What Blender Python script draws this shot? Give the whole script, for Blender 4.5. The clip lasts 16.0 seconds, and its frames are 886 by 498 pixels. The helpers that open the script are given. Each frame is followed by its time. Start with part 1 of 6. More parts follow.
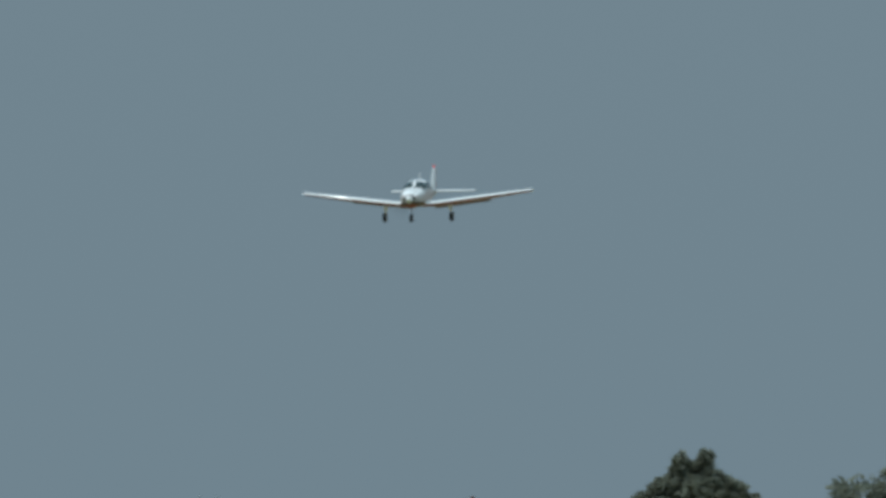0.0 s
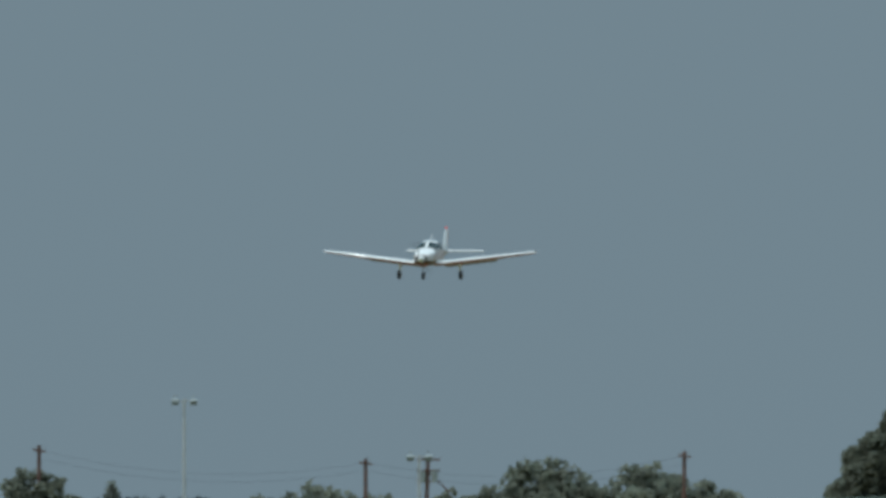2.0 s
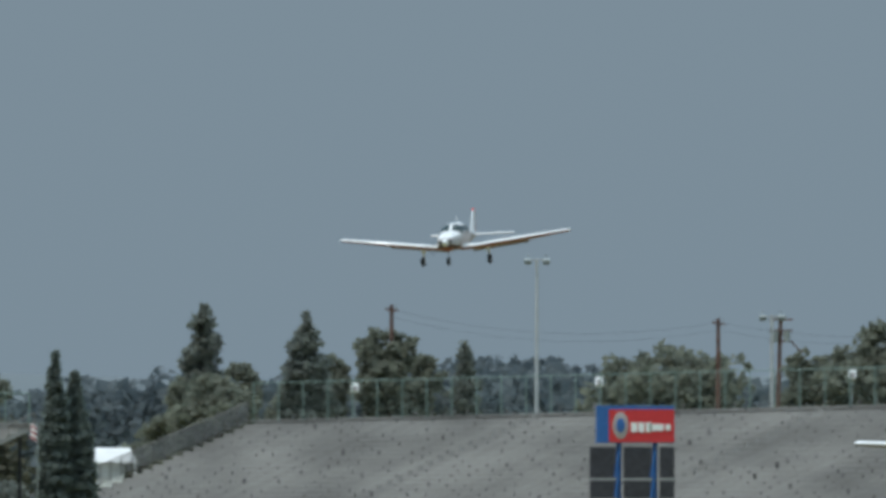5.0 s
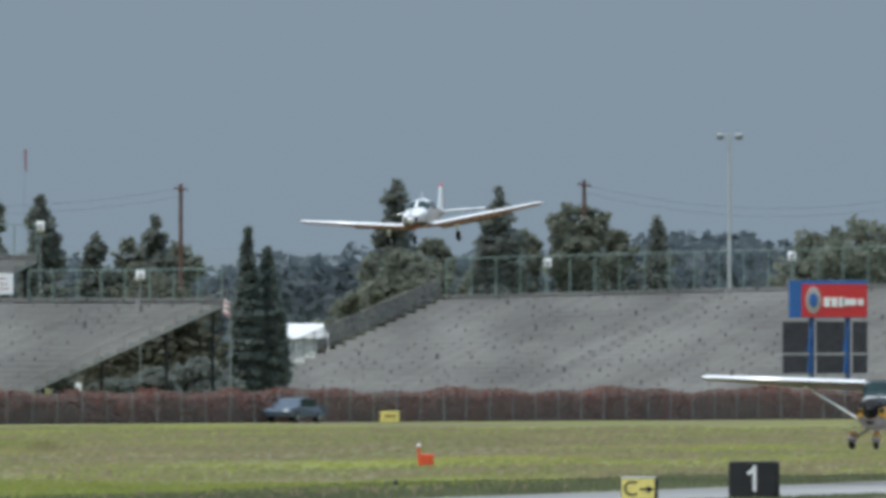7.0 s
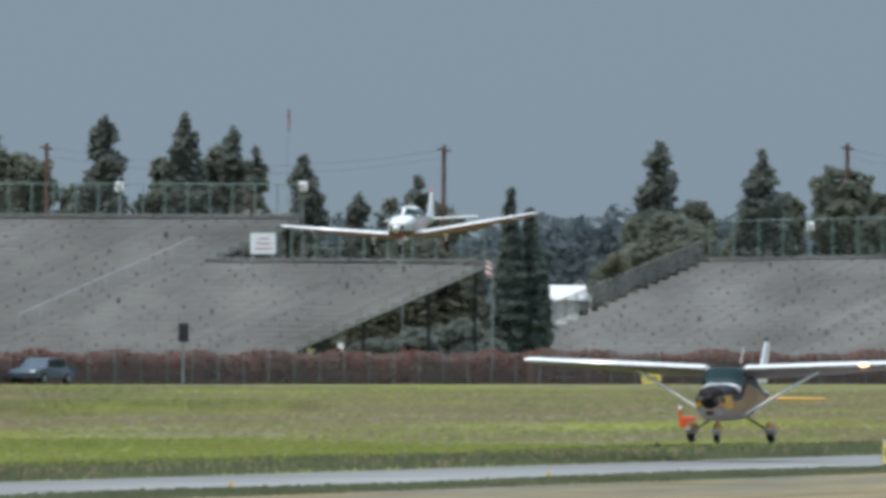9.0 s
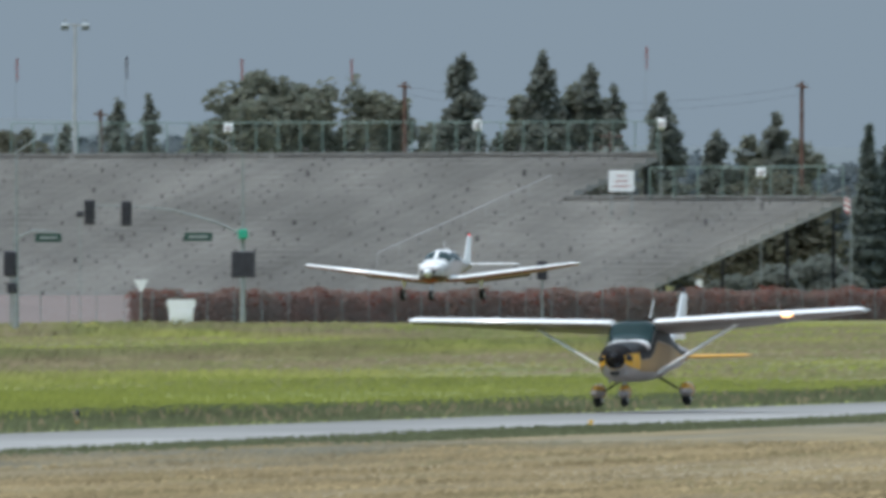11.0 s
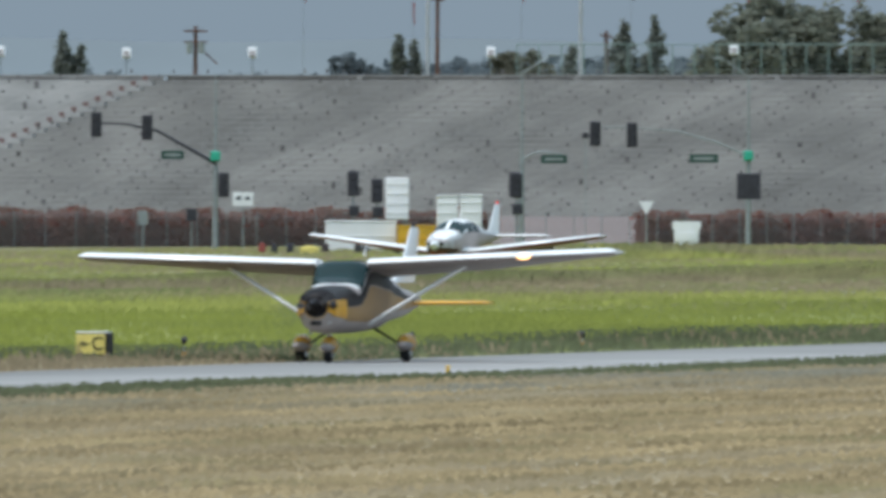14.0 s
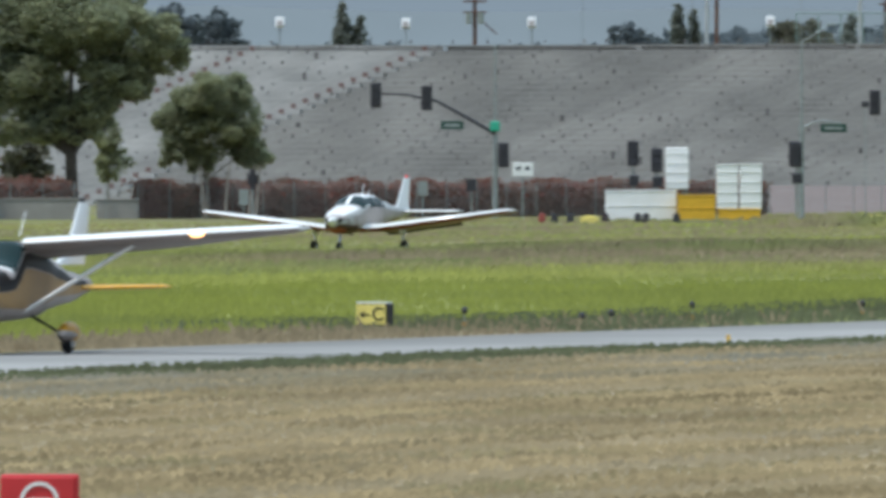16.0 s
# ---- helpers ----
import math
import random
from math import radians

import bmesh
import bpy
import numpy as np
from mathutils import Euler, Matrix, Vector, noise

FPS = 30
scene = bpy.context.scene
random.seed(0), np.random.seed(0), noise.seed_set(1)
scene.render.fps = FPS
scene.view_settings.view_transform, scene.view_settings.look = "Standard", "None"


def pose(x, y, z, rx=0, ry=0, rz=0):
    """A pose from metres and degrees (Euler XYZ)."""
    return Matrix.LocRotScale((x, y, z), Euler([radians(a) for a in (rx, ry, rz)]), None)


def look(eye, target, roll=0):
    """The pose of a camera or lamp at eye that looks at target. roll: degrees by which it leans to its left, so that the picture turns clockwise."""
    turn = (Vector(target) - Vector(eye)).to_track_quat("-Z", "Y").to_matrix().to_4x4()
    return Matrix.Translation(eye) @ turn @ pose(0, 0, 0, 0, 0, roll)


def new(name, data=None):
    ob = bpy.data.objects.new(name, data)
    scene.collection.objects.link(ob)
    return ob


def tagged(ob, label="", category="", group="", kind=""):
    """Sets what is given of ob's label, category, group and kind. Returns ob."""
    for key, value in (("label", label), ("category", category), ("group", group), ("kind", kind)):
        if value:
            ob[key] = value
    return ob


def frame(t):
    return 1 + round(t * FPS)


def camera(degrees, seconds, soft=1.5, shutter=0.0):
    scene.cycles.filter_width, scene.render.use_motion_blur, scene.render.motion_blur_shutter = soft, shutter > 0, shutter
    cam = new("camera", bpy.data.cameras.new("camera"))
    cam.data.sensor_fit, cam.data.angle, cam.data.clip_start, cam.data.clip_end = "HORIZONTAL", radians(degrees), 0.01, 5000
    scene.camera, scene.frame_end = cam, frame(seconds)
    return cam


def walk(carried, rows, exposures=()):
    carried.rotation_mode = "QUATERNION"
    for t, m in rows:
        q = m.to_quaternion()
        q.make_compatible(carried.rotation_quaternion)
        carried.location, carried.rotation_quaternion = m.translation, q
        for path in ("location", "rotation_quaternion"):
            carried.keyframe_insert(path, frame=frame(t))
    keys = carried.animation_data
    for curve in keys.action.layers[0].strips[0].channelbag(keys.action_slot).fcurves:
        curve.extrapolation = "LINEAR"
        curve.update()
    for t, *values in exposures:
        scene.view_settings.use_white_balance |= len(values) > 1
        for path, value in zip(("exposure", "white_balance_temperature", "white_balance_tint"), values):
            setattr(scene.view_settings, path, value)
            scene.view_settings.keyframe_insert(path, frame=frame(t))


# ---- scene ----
EXPOSURES = [(0, -0.28, 6380, 2), (4.2, -0.17, 6500, 5), (6.3, 0.08, 6560, 12), (8.2, 0.11, 6560, 12), (10.3, 0.14, 6550, 12), (16, 0.17, 6520, 11)]
EYE = 3.45  # eye height over the airfield, metres
cam = camera(2.4953, 16.0, soft=4.0, shutter=0.5)
PATH = [
    (0.0, pose(0, 0, EYE, 91.1905, 0.00, -5.4940)),
    (0.5, pose(0, 0, EYE, 91.1984, 0.00, -5.3476)),
    (1.0, pose(0, 0, EYE, 91.1093, 0.03, -5.2251)),
    (1.5, pose(0, 0, EYE, 91.1284, 0.00, -5.0643)),
    (2.0, pose(0, 0, EYE, 91.0628, 0, -4.8987)),
    (2.5, pose(0, 0, EYE, 90.9572, 0.16, -4.7593)),
    (3.0, pose(0, 0, EYE, 90.8783, 0.05, -4.5434)),
    (3.5, pose(0, 0, EYE, 90.7835, 0.02, -4.3163)),
    (4.0, pose(0, 0, EYE, 90.7391, 0.10, -4.1621)),
    (4.2, pose(0, 0, EYE, 90.7359, 0, -4.1122)),
    (6.3, pose(0, 0, EYE, 90.4564, 0.03, -3.5963)),
    (6.5, pose(0, 0, EYE, 90.4224, 0.03, -3.5251)),
    (7.0, pose(0, 0, EYE, 90.3149, 0.01, -3.3630)),
    (7.5, pose(0, 0, EYE, 90.2621, -0.05, -3.2051)),
    (8.0, pose(0, 0, EYE, 90.2243, 0.00, -3.0248)),
    (8.2, pose(0, 0, EYE, 90.2180, -0.11, -2.9700)),
    (10.3, pose(0, 0, EYE, 90.1376, -0.15, -1.9696)),
    (10.5, pose(0, 0, EYE, 90.1104, -0.06, -1.8476)),
    (11.0, pose(0, 0, EYE, 90.0252, -0.06, -1.6144)),
    (11.5, pose(0, 0, EYE, 89.9904, 0.02, -1.3770)),
    (12.0, pose(0, 0, EYE, 90.0054, 0.08, -1.1365)),
    (12.5, pose(0, 0, EYE, 89.9402, 0.10, -0.8847)),
    (13.0, pose(0, 0, EYE, 89.8613, 0.04, -0.6394)),
    (13.5, pose(0, 0, EYE, 89.7975, -0.08, -0.4236)),
    (14.0, pose(0, 0, EYE, 89.8013, -0.21, -0.1907)),
    (14.5, pose(0, 0, EYE, 89.7597, -0.15, 0.0000)),
    (15.0, pose(0, 0, EYE, 89.7651, -0.02, 0.2300)),
    (15.5, pose(0, 0, EYE, 89.7364, 0.04, 0.4044)),
    (16.0, pose(0, 0, EYE, 89.7149, -0.01, 0.5972)),
]
walk(cam, PATH, exposures=EXPOSURES)

# ---- world and sun ----
SUN_EL, SUN_AZ = radians(63), radians(-118)   # height; bearing from +y towards +x
world = bpy.data.worlds.new("hazy_sky")
scene.world = world
world.use_nodes = True
wn, wl = world.node_tree.nodes, world.node_tree.links
wn.clear()
w_out = wn.new("ShaderNodeOutputWorld")
w_sky = wn.new("ShaderNodeTexSky")
w_sky.sky_type, w_sky.sun_disc = "NISHITA", False
w_sky.sun_elevation, w_sky.sun_rotation, w_sky.dust_density = SUN_EL, SUN_AZ, 4.0
w_clear, w_haze, w_mix = wn.new("ShaderNodeBackground"), wn.new("ShaderNodeBackground"), wn.new("ShaderNodeMixShader")
w_clear.inputs["Strength"].default_value = 0.05
w_haze.inputs["Color"].default_value = (0.228, 0.303, 0.372, 1)
w_up, w_sep, w_rise = wn.new("ShaderNodeTexCoord"), wn.new("ShaderNodeSeparateXYZ"), wn.new("ShaderNodeMapRange")
w_rise.inputs[1].default_value, w_rise.inputs[2].default_value = 0.06, 0.8   # an overcast sky is brighter overhead
w_rise.inputs[3].default_value, w_rise.inputs[4].default_value = 1.0, 3.9
wl.new(w_up.outputs["Generated"], w_sep.inputs[0])
wl.new(w_sep.outputs["Z"], w_rise.inputs[0])
wl.new(w_rise.outputs[0], w_haze.inputs["Strength"])
w_mix.inputs[0].default_value = 0.9
wl.new(w_sky.outputs[0], w_clear.inputs[0])
wl.new(w_clear.outputs[0], w_mix.inputs[1])
wl.new(w_haze.outputs[0], w_mix.inputs[2])
wl.new(w_mix.outputs[0], w_out.inputs[0])
sun = new("sun", bpy.data.lights.new("sun", "SUN"))
sun.data.energy, sun.data.angle, sun.data.color = 1.95, radians(2.5), (1.0, 0.97, 0.93)
sun.matrix_world = look((math.sin(SUN_AZ) * math.cos(SUN_EL) * 90, math.cos(SUN_AZ) * math.cos(SUN_EL) * 90, math.sin(SUN_EL) * 90), (0, 0, 0))


# ---- helpers of this scene ----
UNIT = 36000.0  # bearings and drops below eye level are given in 1/36000 radian


def site(b, r, drop=None):
    """Plan position at bearing b and range r; with a drop also the height."""
    return Vector((r * math.sin(b / UNIT), r * math.cos(b / UNIT), 0.0 if drop is None else EYE - drop * r / UNIT))


def mat(name, color, rough=0.6, metal=0.0, vary=0.15, scale=3.0, fine=30.0, bump=0.0, second=None, island=0.0, obj=0.0, trans=0.0, emit=None, thin=0.0):
    m = bpy.data.materials.new(name)
    m.use_nodes = True
    n, l = m.node_tree.nodes, m.node_tree.links
    b = n["Principled BSDF"]
    b.inputs["Roughness"].default_value, b.inputs["Metallic"].default_value = rough, metal
    co = n.new("ShaderNodeTexCoord")
    big, small = n.new("ShaderNodeTexNoise"), n.new("ShaderNodeTexNoise")
    big.inputs["Scale"].default_value, big.inputs["Detail"].default_value = scale, 4
    small.inputs["Scale"].default_value, small.inputs["Detail"].default_value = fine, 3
    l.new(co.outputs["Object"], big.inputs["Vector"])
    l.new(co.outputs["Object"], small.inputs["Vector"])
    other = second or tuple(c * (1 - 2.2 * vary) for c in color)
    mix = n.new("ShaderNodeMix")
    mix.data_type = "RGBA"
    mix.inputs[6].default_value, mix.inputs[7].default_value = (*color, 1), (*other, 1)
    ramp = n.new("ShaderNodeMapRange")
    ramp.inputs[1].default_value, ramp.inputs[2].default_value = 0.35, 0.68
    l.new(big.outputs[0], ramp.inputs[0])
    l.new(ramp.outputs[0], mix.inputs[0])
    hsv = n.new("ShaderNodeHueSaturation")
    l.new(mix.outputs[2], hsv.inputs["Color"])
    val = n.new("ShaderNodeMapRange")
    val.inputs[3].default_value, val.inputs[4].default_value = 1 - vary, 1 + vary
    l.new(small.outputs[0], val.inputs[0])
    last = val.outputs[0]
    for amount, node, sock in ((island, "ShaderNodeNewGeometry", "Random Per Island"), (obj, "ShaderNodeObjectInfo", "Random")):
        if amount:
            r = n.new("ShaderNodeMapRange")
            r.inputs[3].default_value, r.inputs[4].default_value = 1 - amount, 1 + amount
            l.new(n.new(node).outputs[sock], r.inputs[0])
            mul = n.new("ShaderNodeMath")
            mul.operation = "MULTIPLY"
            l.new(last, mul.inputs[0])
            l.new(r.outputs[0], mul.inputs[1])
            last = mul.outputs[0]
    l.new(last, hsv.inputs["Value"])
    l.new(hsv.outputs[0], b.inputs["Base Color"])
    if bump:
        bp = n.new("ShaderNodeBump")
        bp.inputs["Strength"].default_value, bp.inputs["Distance"].default_value = bump, 0.02
        l.new(small.outputs[0], bp.inputs["Height"])
        l.new(bp.outputs[0], b.inputs["Normal"])
    if thin:   # leaves let part of the light through
        tl, ms = n.new("ShaderNodeBsdfTranslucent"), n.new("ShaderNodeMixShader")
        ms.inputs[0].default_value = thin
        l.new(hsv.outputs[0], tl.inputs["Color"])
        l.new(b.outputs[0], ms.inputs[1])
        l.new(tl.outputs[0], ms.inputs[2])
        l.new(ms.outputs[0], n["Material Output"].inputs["Surface"])
        b.inputs["Specular IOR Level"].default_value = 0.2
    if trans:
        b.inputs["Transmission Weight"].default_value = trans
    if emit:
        b.inputs["Emission Color"].default_value, b.inputs["Emission Strength"].default_value = (*emit[0], 1), emit[1]
    return m


def link_bm(name, bm, material, parent=None, smooth=False):
    me = bpy.data.meshes.new(name)
    bmesh.ops.recalc_face_normals(bm, faces=bm.faces)
    bm.to_mesh(me)
    bm.free()
    me.materials.append(material)
    if smooth:
        me.polygons.foreach_set("use_smooth", [True] * len(me.polygons))
        me.set_sharp_from_angle(angle=radians(40))
    ob = new(name, me)
    ob.parent = parent
    return ob


def part(name, bm, material, parent, label="", smooth=False):
    return tagged(link_bm(name, bm, material, parent, smooth), label)


def raw(name, verts, faces, material, parent=None):
    me = bpy.data.meshes.new(name)
    me.from_pydata([tuple(v) for v in verts], [], [tuple(f) for f in faces])
    me.materials.append(material)
    ob = new(name, me)
    ob.parent = parent
    return ob


def hub(name, m, label, category, group="", kind=""):
    ob = new(name)
    ob.matrix_world = m
    return tagged(ob, label, category, group, kind)


def box(bm, c, s, rz=0.0, bevel=0.0, rx=0.0, ry=0.0):
    g = bmesh.ops.create_cube(bm, size=1.0, matrix=pose(*c, rx, ry, rz) @ Matrix.Diagonal((*s, 1)))
    if bevel:
        edges = list({e for v in g["verts"] for e in v.link_edges})
        bmesh.ops.bevel(bm, geom=edges, offset=bevel, segments=2, affect="EDGES", profile=0.6)
    return bm


def rod(bm, p, q, r0, r1=None, n=8):
    p, q = Vector(p), Vector(q)
    r1 = r0 if r1 is None else r1
    turn = (q - p).to_track_quat("Z", "Y").to_matrix().to_4x4()
    bmesh.ops.create_cone(bm, cap_ends=True, segments=n, radius1=r0, radius2=r1, depth=(q - p).length,
                          matrix=Matrix.Translation((p + q) / 2) @ turn)
    return bm


def ball(bm, c, s, seg=12):
    bmesh.ops.create_uvsphere(bm, u_segments=seg, v_segments=seg // 2 + 2, radius=1.0,
                              matrix=Matrix.Translation(c) @ Matrix.Diagonal((*s, 1)))
    return bm


def loft(bm, rings, caps=True):
    vs = [[bm.verts.new(p) for p in ring] for ring in rings]
    n = len(vs[0])
    for a, b in zip(vs, vs[1:]):
        for i in range(n):
            bm.faces.new((a[i], a[(i + 1) % n], b[(i + 1) % n], b[i]))
    if caps:
        bm.faces.new(vs[0])
        bm.faces.new(vs[-1][::-1])
    return bm


def B():
    return bmesh.new()


# ---- materials ----
M_white = mat("white_aircraft_paint", (0.87, 0.87, 0.86), 0.25, vary=0.04, scale=1.2, fine=14)
# white darkened to grey-brown for shade on the aircraft; plain dull white elsewhere
M_under = mat("dull_shaded_white_paint", (0.44, 0.385, 0.365), 0.5, vary=0.10, scale=1.5, fine=12)
M_rust = mat("russet_trim_paint", (0.30, 0.075, 0.03), 0.35, vary=0.1)
M_yellow = mat("golden_yellow_paint", (0.72, 0.36, 0.03), 0.3, vary=0.06, scale=2)
M_brown = mat("dark_brown_paint", (0.014, 0.011, 0.011), 0.4, vary=0.1)
M_brown.node_tree.nodes["Principled BSDF"].inputs["Specular IOR Level"].default_value = 0.15
M_tan = mat("tan_gold_paint", (0.34, 0.19, 0.055), 0.4, vary=0.08)
M_glass = mat("tinted_cabin_glass", (0.007, 0.028, 0.028), 0.18, vary=0.1)
M_glass.node_tree.nodes["Principled BSDF"].inputs["Specular IOR Level"].default_value = 0.25
M_tyre = mat("black_rubber", (0.018, 0.018, 0.02), 0.85, vary=0.2)
M_metal = mat("bare_metal", (0.5, 0.5, 0.5), 0.3, 1.0, vary=0.1)
M_beacon = mat("red_beacon_lens", (0.7, 0.03, 0.03), 0.2, emit=((1.0, 0.08, 0.06), 0.3))
M_landing = mat("landing_light", (1.0, 0.7, 0.4), 0.2, emit=((1.0, 0.55, 0.22), 3.0))
M_seat = mat("weathered_aluminium_bench", (0.375, 0.360, 0.335), 0.6, 0.0, vary=0.16, scale=0.22, fine=5, obj=0.04)
M_tread = mat("grey_stand_deck", (0.375, 0.360, 0.335), 0.75, vary=0.16, scale=0.15, fine=6)
M_seat_pale = mat("pale_bench", (0.50, 0.486, 0.462), 0.6, vary=0.12, scale=0.3, fine=5, obj=0.1)


def block_bands(m, amount):
    """Seat blocks between the sloping stairs have weathered a little differently."""
    n, l = m.node_tree.nodes, m.node_tree.links
    b = n["Principled BSDF"]
    old = b.inputs["Base Color"].links[0].from_socket
    co, sp = n.new("ShaderNodeTexCoord"), n.new("ShaderNodeSeparateXYZ")
    l.new(co.outputs["Object"], sp.inputs[0])
    q = n.new("ShaderNodeMath")
    q.operation = "MULTIPLY_ADD"
    q.inputs[1].default_value = -2.27
    l.new(sp.outputs["Z"], q.inputs[0])
    l.new(sp.outputs["X"], q.inputs[2])
    total = None
    for scale, k in ((0.22, 1.0), (1.4, 0.7)):
        t = n.new("ShaderNodeTexNoise")
        t.noise_dimensions = "1D"
        t.inputs["Scale"].default_value, t.inputs["Detail"].default_value = scale, 2
        l.new(q.outputs[0], t.inputs["W"])
        r = n.new("ShaderNodeMapRange")
        r.inputs[1].default_value, r.inputs[2].default_value = 0.3, 0.7
        r.inputs[3].default_value, r.inputs[4].default_value = 1 - amount * k, 1 + amount * k
        l.new(t.outputs[0], r.inputs[0])
        if total is None:
            total = r.outputs[0]
        else:
            mu = n.new("ShaderNodeMath")
            mu.operation = "MULTIPLY"
            l.new(total, mu.inputs[0])
            l.new(r.outputs[0], mu.inputs[1])
            total = mu.outputs[0]
    h = n.new("ShaderNodeHueSaturation")
    l.new(old, h.inputs["Color"])
    l.new(total, h.inputs["Value"])
    l.new(h.outputs[0], b.inputs["Base Color"])


for m_ in (M_seat, M_tread, M_seat_pale):
    block_bands(m_, 0.07)
M_dark = mat("dark_hole", (0.03, 0.03, 0.032), 0.9, vary=0.2)
M_steel = mat("galvanised_steel", (0.33, 0.36, 0.35), 0.5, 0.3, vary=0.1)
M_green_post = mat("green_tinted_post", (0.22, 0.30, 0.26), 0.6, vary=0.1)
M_pole_white = mat("pale_pole_paint", (0.50, 0.51, 0.50), 0.5, vary=0.08)
M_wood = mat("weathered_pole_wood", (0.16, 0.085, 0.065), 0.85, vary=0.2, scale=2)
# black lifted towards grey-violet in place of haze
M_signal = mat("signal_black", (0.042, 0.040, 0.050), 0.6, vary=0.2)
M_sign_green = mat("street_sign_green", (0.02, 0.075, 0.055), 0.5, vary=0.1)
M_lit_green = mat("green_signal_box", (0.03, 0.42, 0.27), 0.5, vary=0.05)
M_plain_white = mat("white_panel", (0.90, 0.90, 0.89), 0.6, vary=0.05, scale=1.0, fine=8)
M_safety_yellow = mat("yellow_plastic", (0.78, 0.44, 0.03), 0.5, vary=0.06)
M_sign_yellow = mat("airfield_sign_yellow", (0.84, 0.70, 0.20), 0.5, vary=0.06, scale=4)
M_black = mat("sign_black", (0.02, 0.02, 0.02), 0.6, vary=0.2)
M_sign_white = mat("sign_white", (0.85, 0.85, 0.83), 0.5, vary=0.03)
M_red = mat("sign_red", (0.62, 0.035, 0.04), 0.5, vary=0.06)
M_orange = mat("orange_marker", (0.80, 0.10, 0.03), 0.5, vary=0.06)
M_blue = mat("board_blue", (0.03, 0.13, 0.38), 0.5, vary=0.06)
M_navy = mat("dull_blue_car_paint", (0.075, 0.10, 0.135), 0.3, vary=0.1)
M_asphalt = mat("pale_asphalt", (0.33, 0.318, 0.30), 0.7, vary=0.12, scale=0.08, fine=2.0)
M_asphalt.node_tree.nodes["Principled BSDF"].inputs["Specular IOR Level"].default_value = 0.08
M_hedge = mat("red_brown_hedge_leaf", (0.315, 0.178, 0.145), 0.8, vary=0.10, scale=0.25, fine=2, second=(0.26, 0.195, 0.160), island=0.06, thin=0.6)
M_hedge_red = mat("red_flower", (0.30, 0.075, 0.05), 0.8, vary=0.2, island=0.3, thin=0.3)
M_bark = mat("bark", (0.07, 0.055, 0.045), 0.9, vary=0.25, bump=0.4)
# tree foliage bases are lightened to stand in for haze
M_leaf = mat("broadleaf_foliage", (0.242, 0.250, 0.192), 0.75, vary=0.12, scale=0.5, fine=3, second=(0.205, 0.216, 0.172), island=0.2, thin=0.6)
M_conifer = mat("conifer_foliage", (0.240, 0.256, 0.222), 0.8, vary=0.12, scale=0.5, fine=3, second=(0.205, 0.222, 0.198), island=0.2, thin=0.6)
M_cypress = mat("cypress_foliage", (0.245, 0.282, 0.255), 0.85, vary=0.12, scale=0.6, island=0.15, thin=0.6)
# far foliage greyed and blued to paint in the distance haze
M_grey_leaf = mat("haze_tinted_far_foliage", (0.159, 0.186, 0.198), 0.85, vary=0.08, scale=0.2, island=0.06, thin=0.5)
M_bush = mat("dry_bush_foliage", (0.165, 0.16, 0.118), 0.85, vary=0.15, island=0.3, thin=0.5)


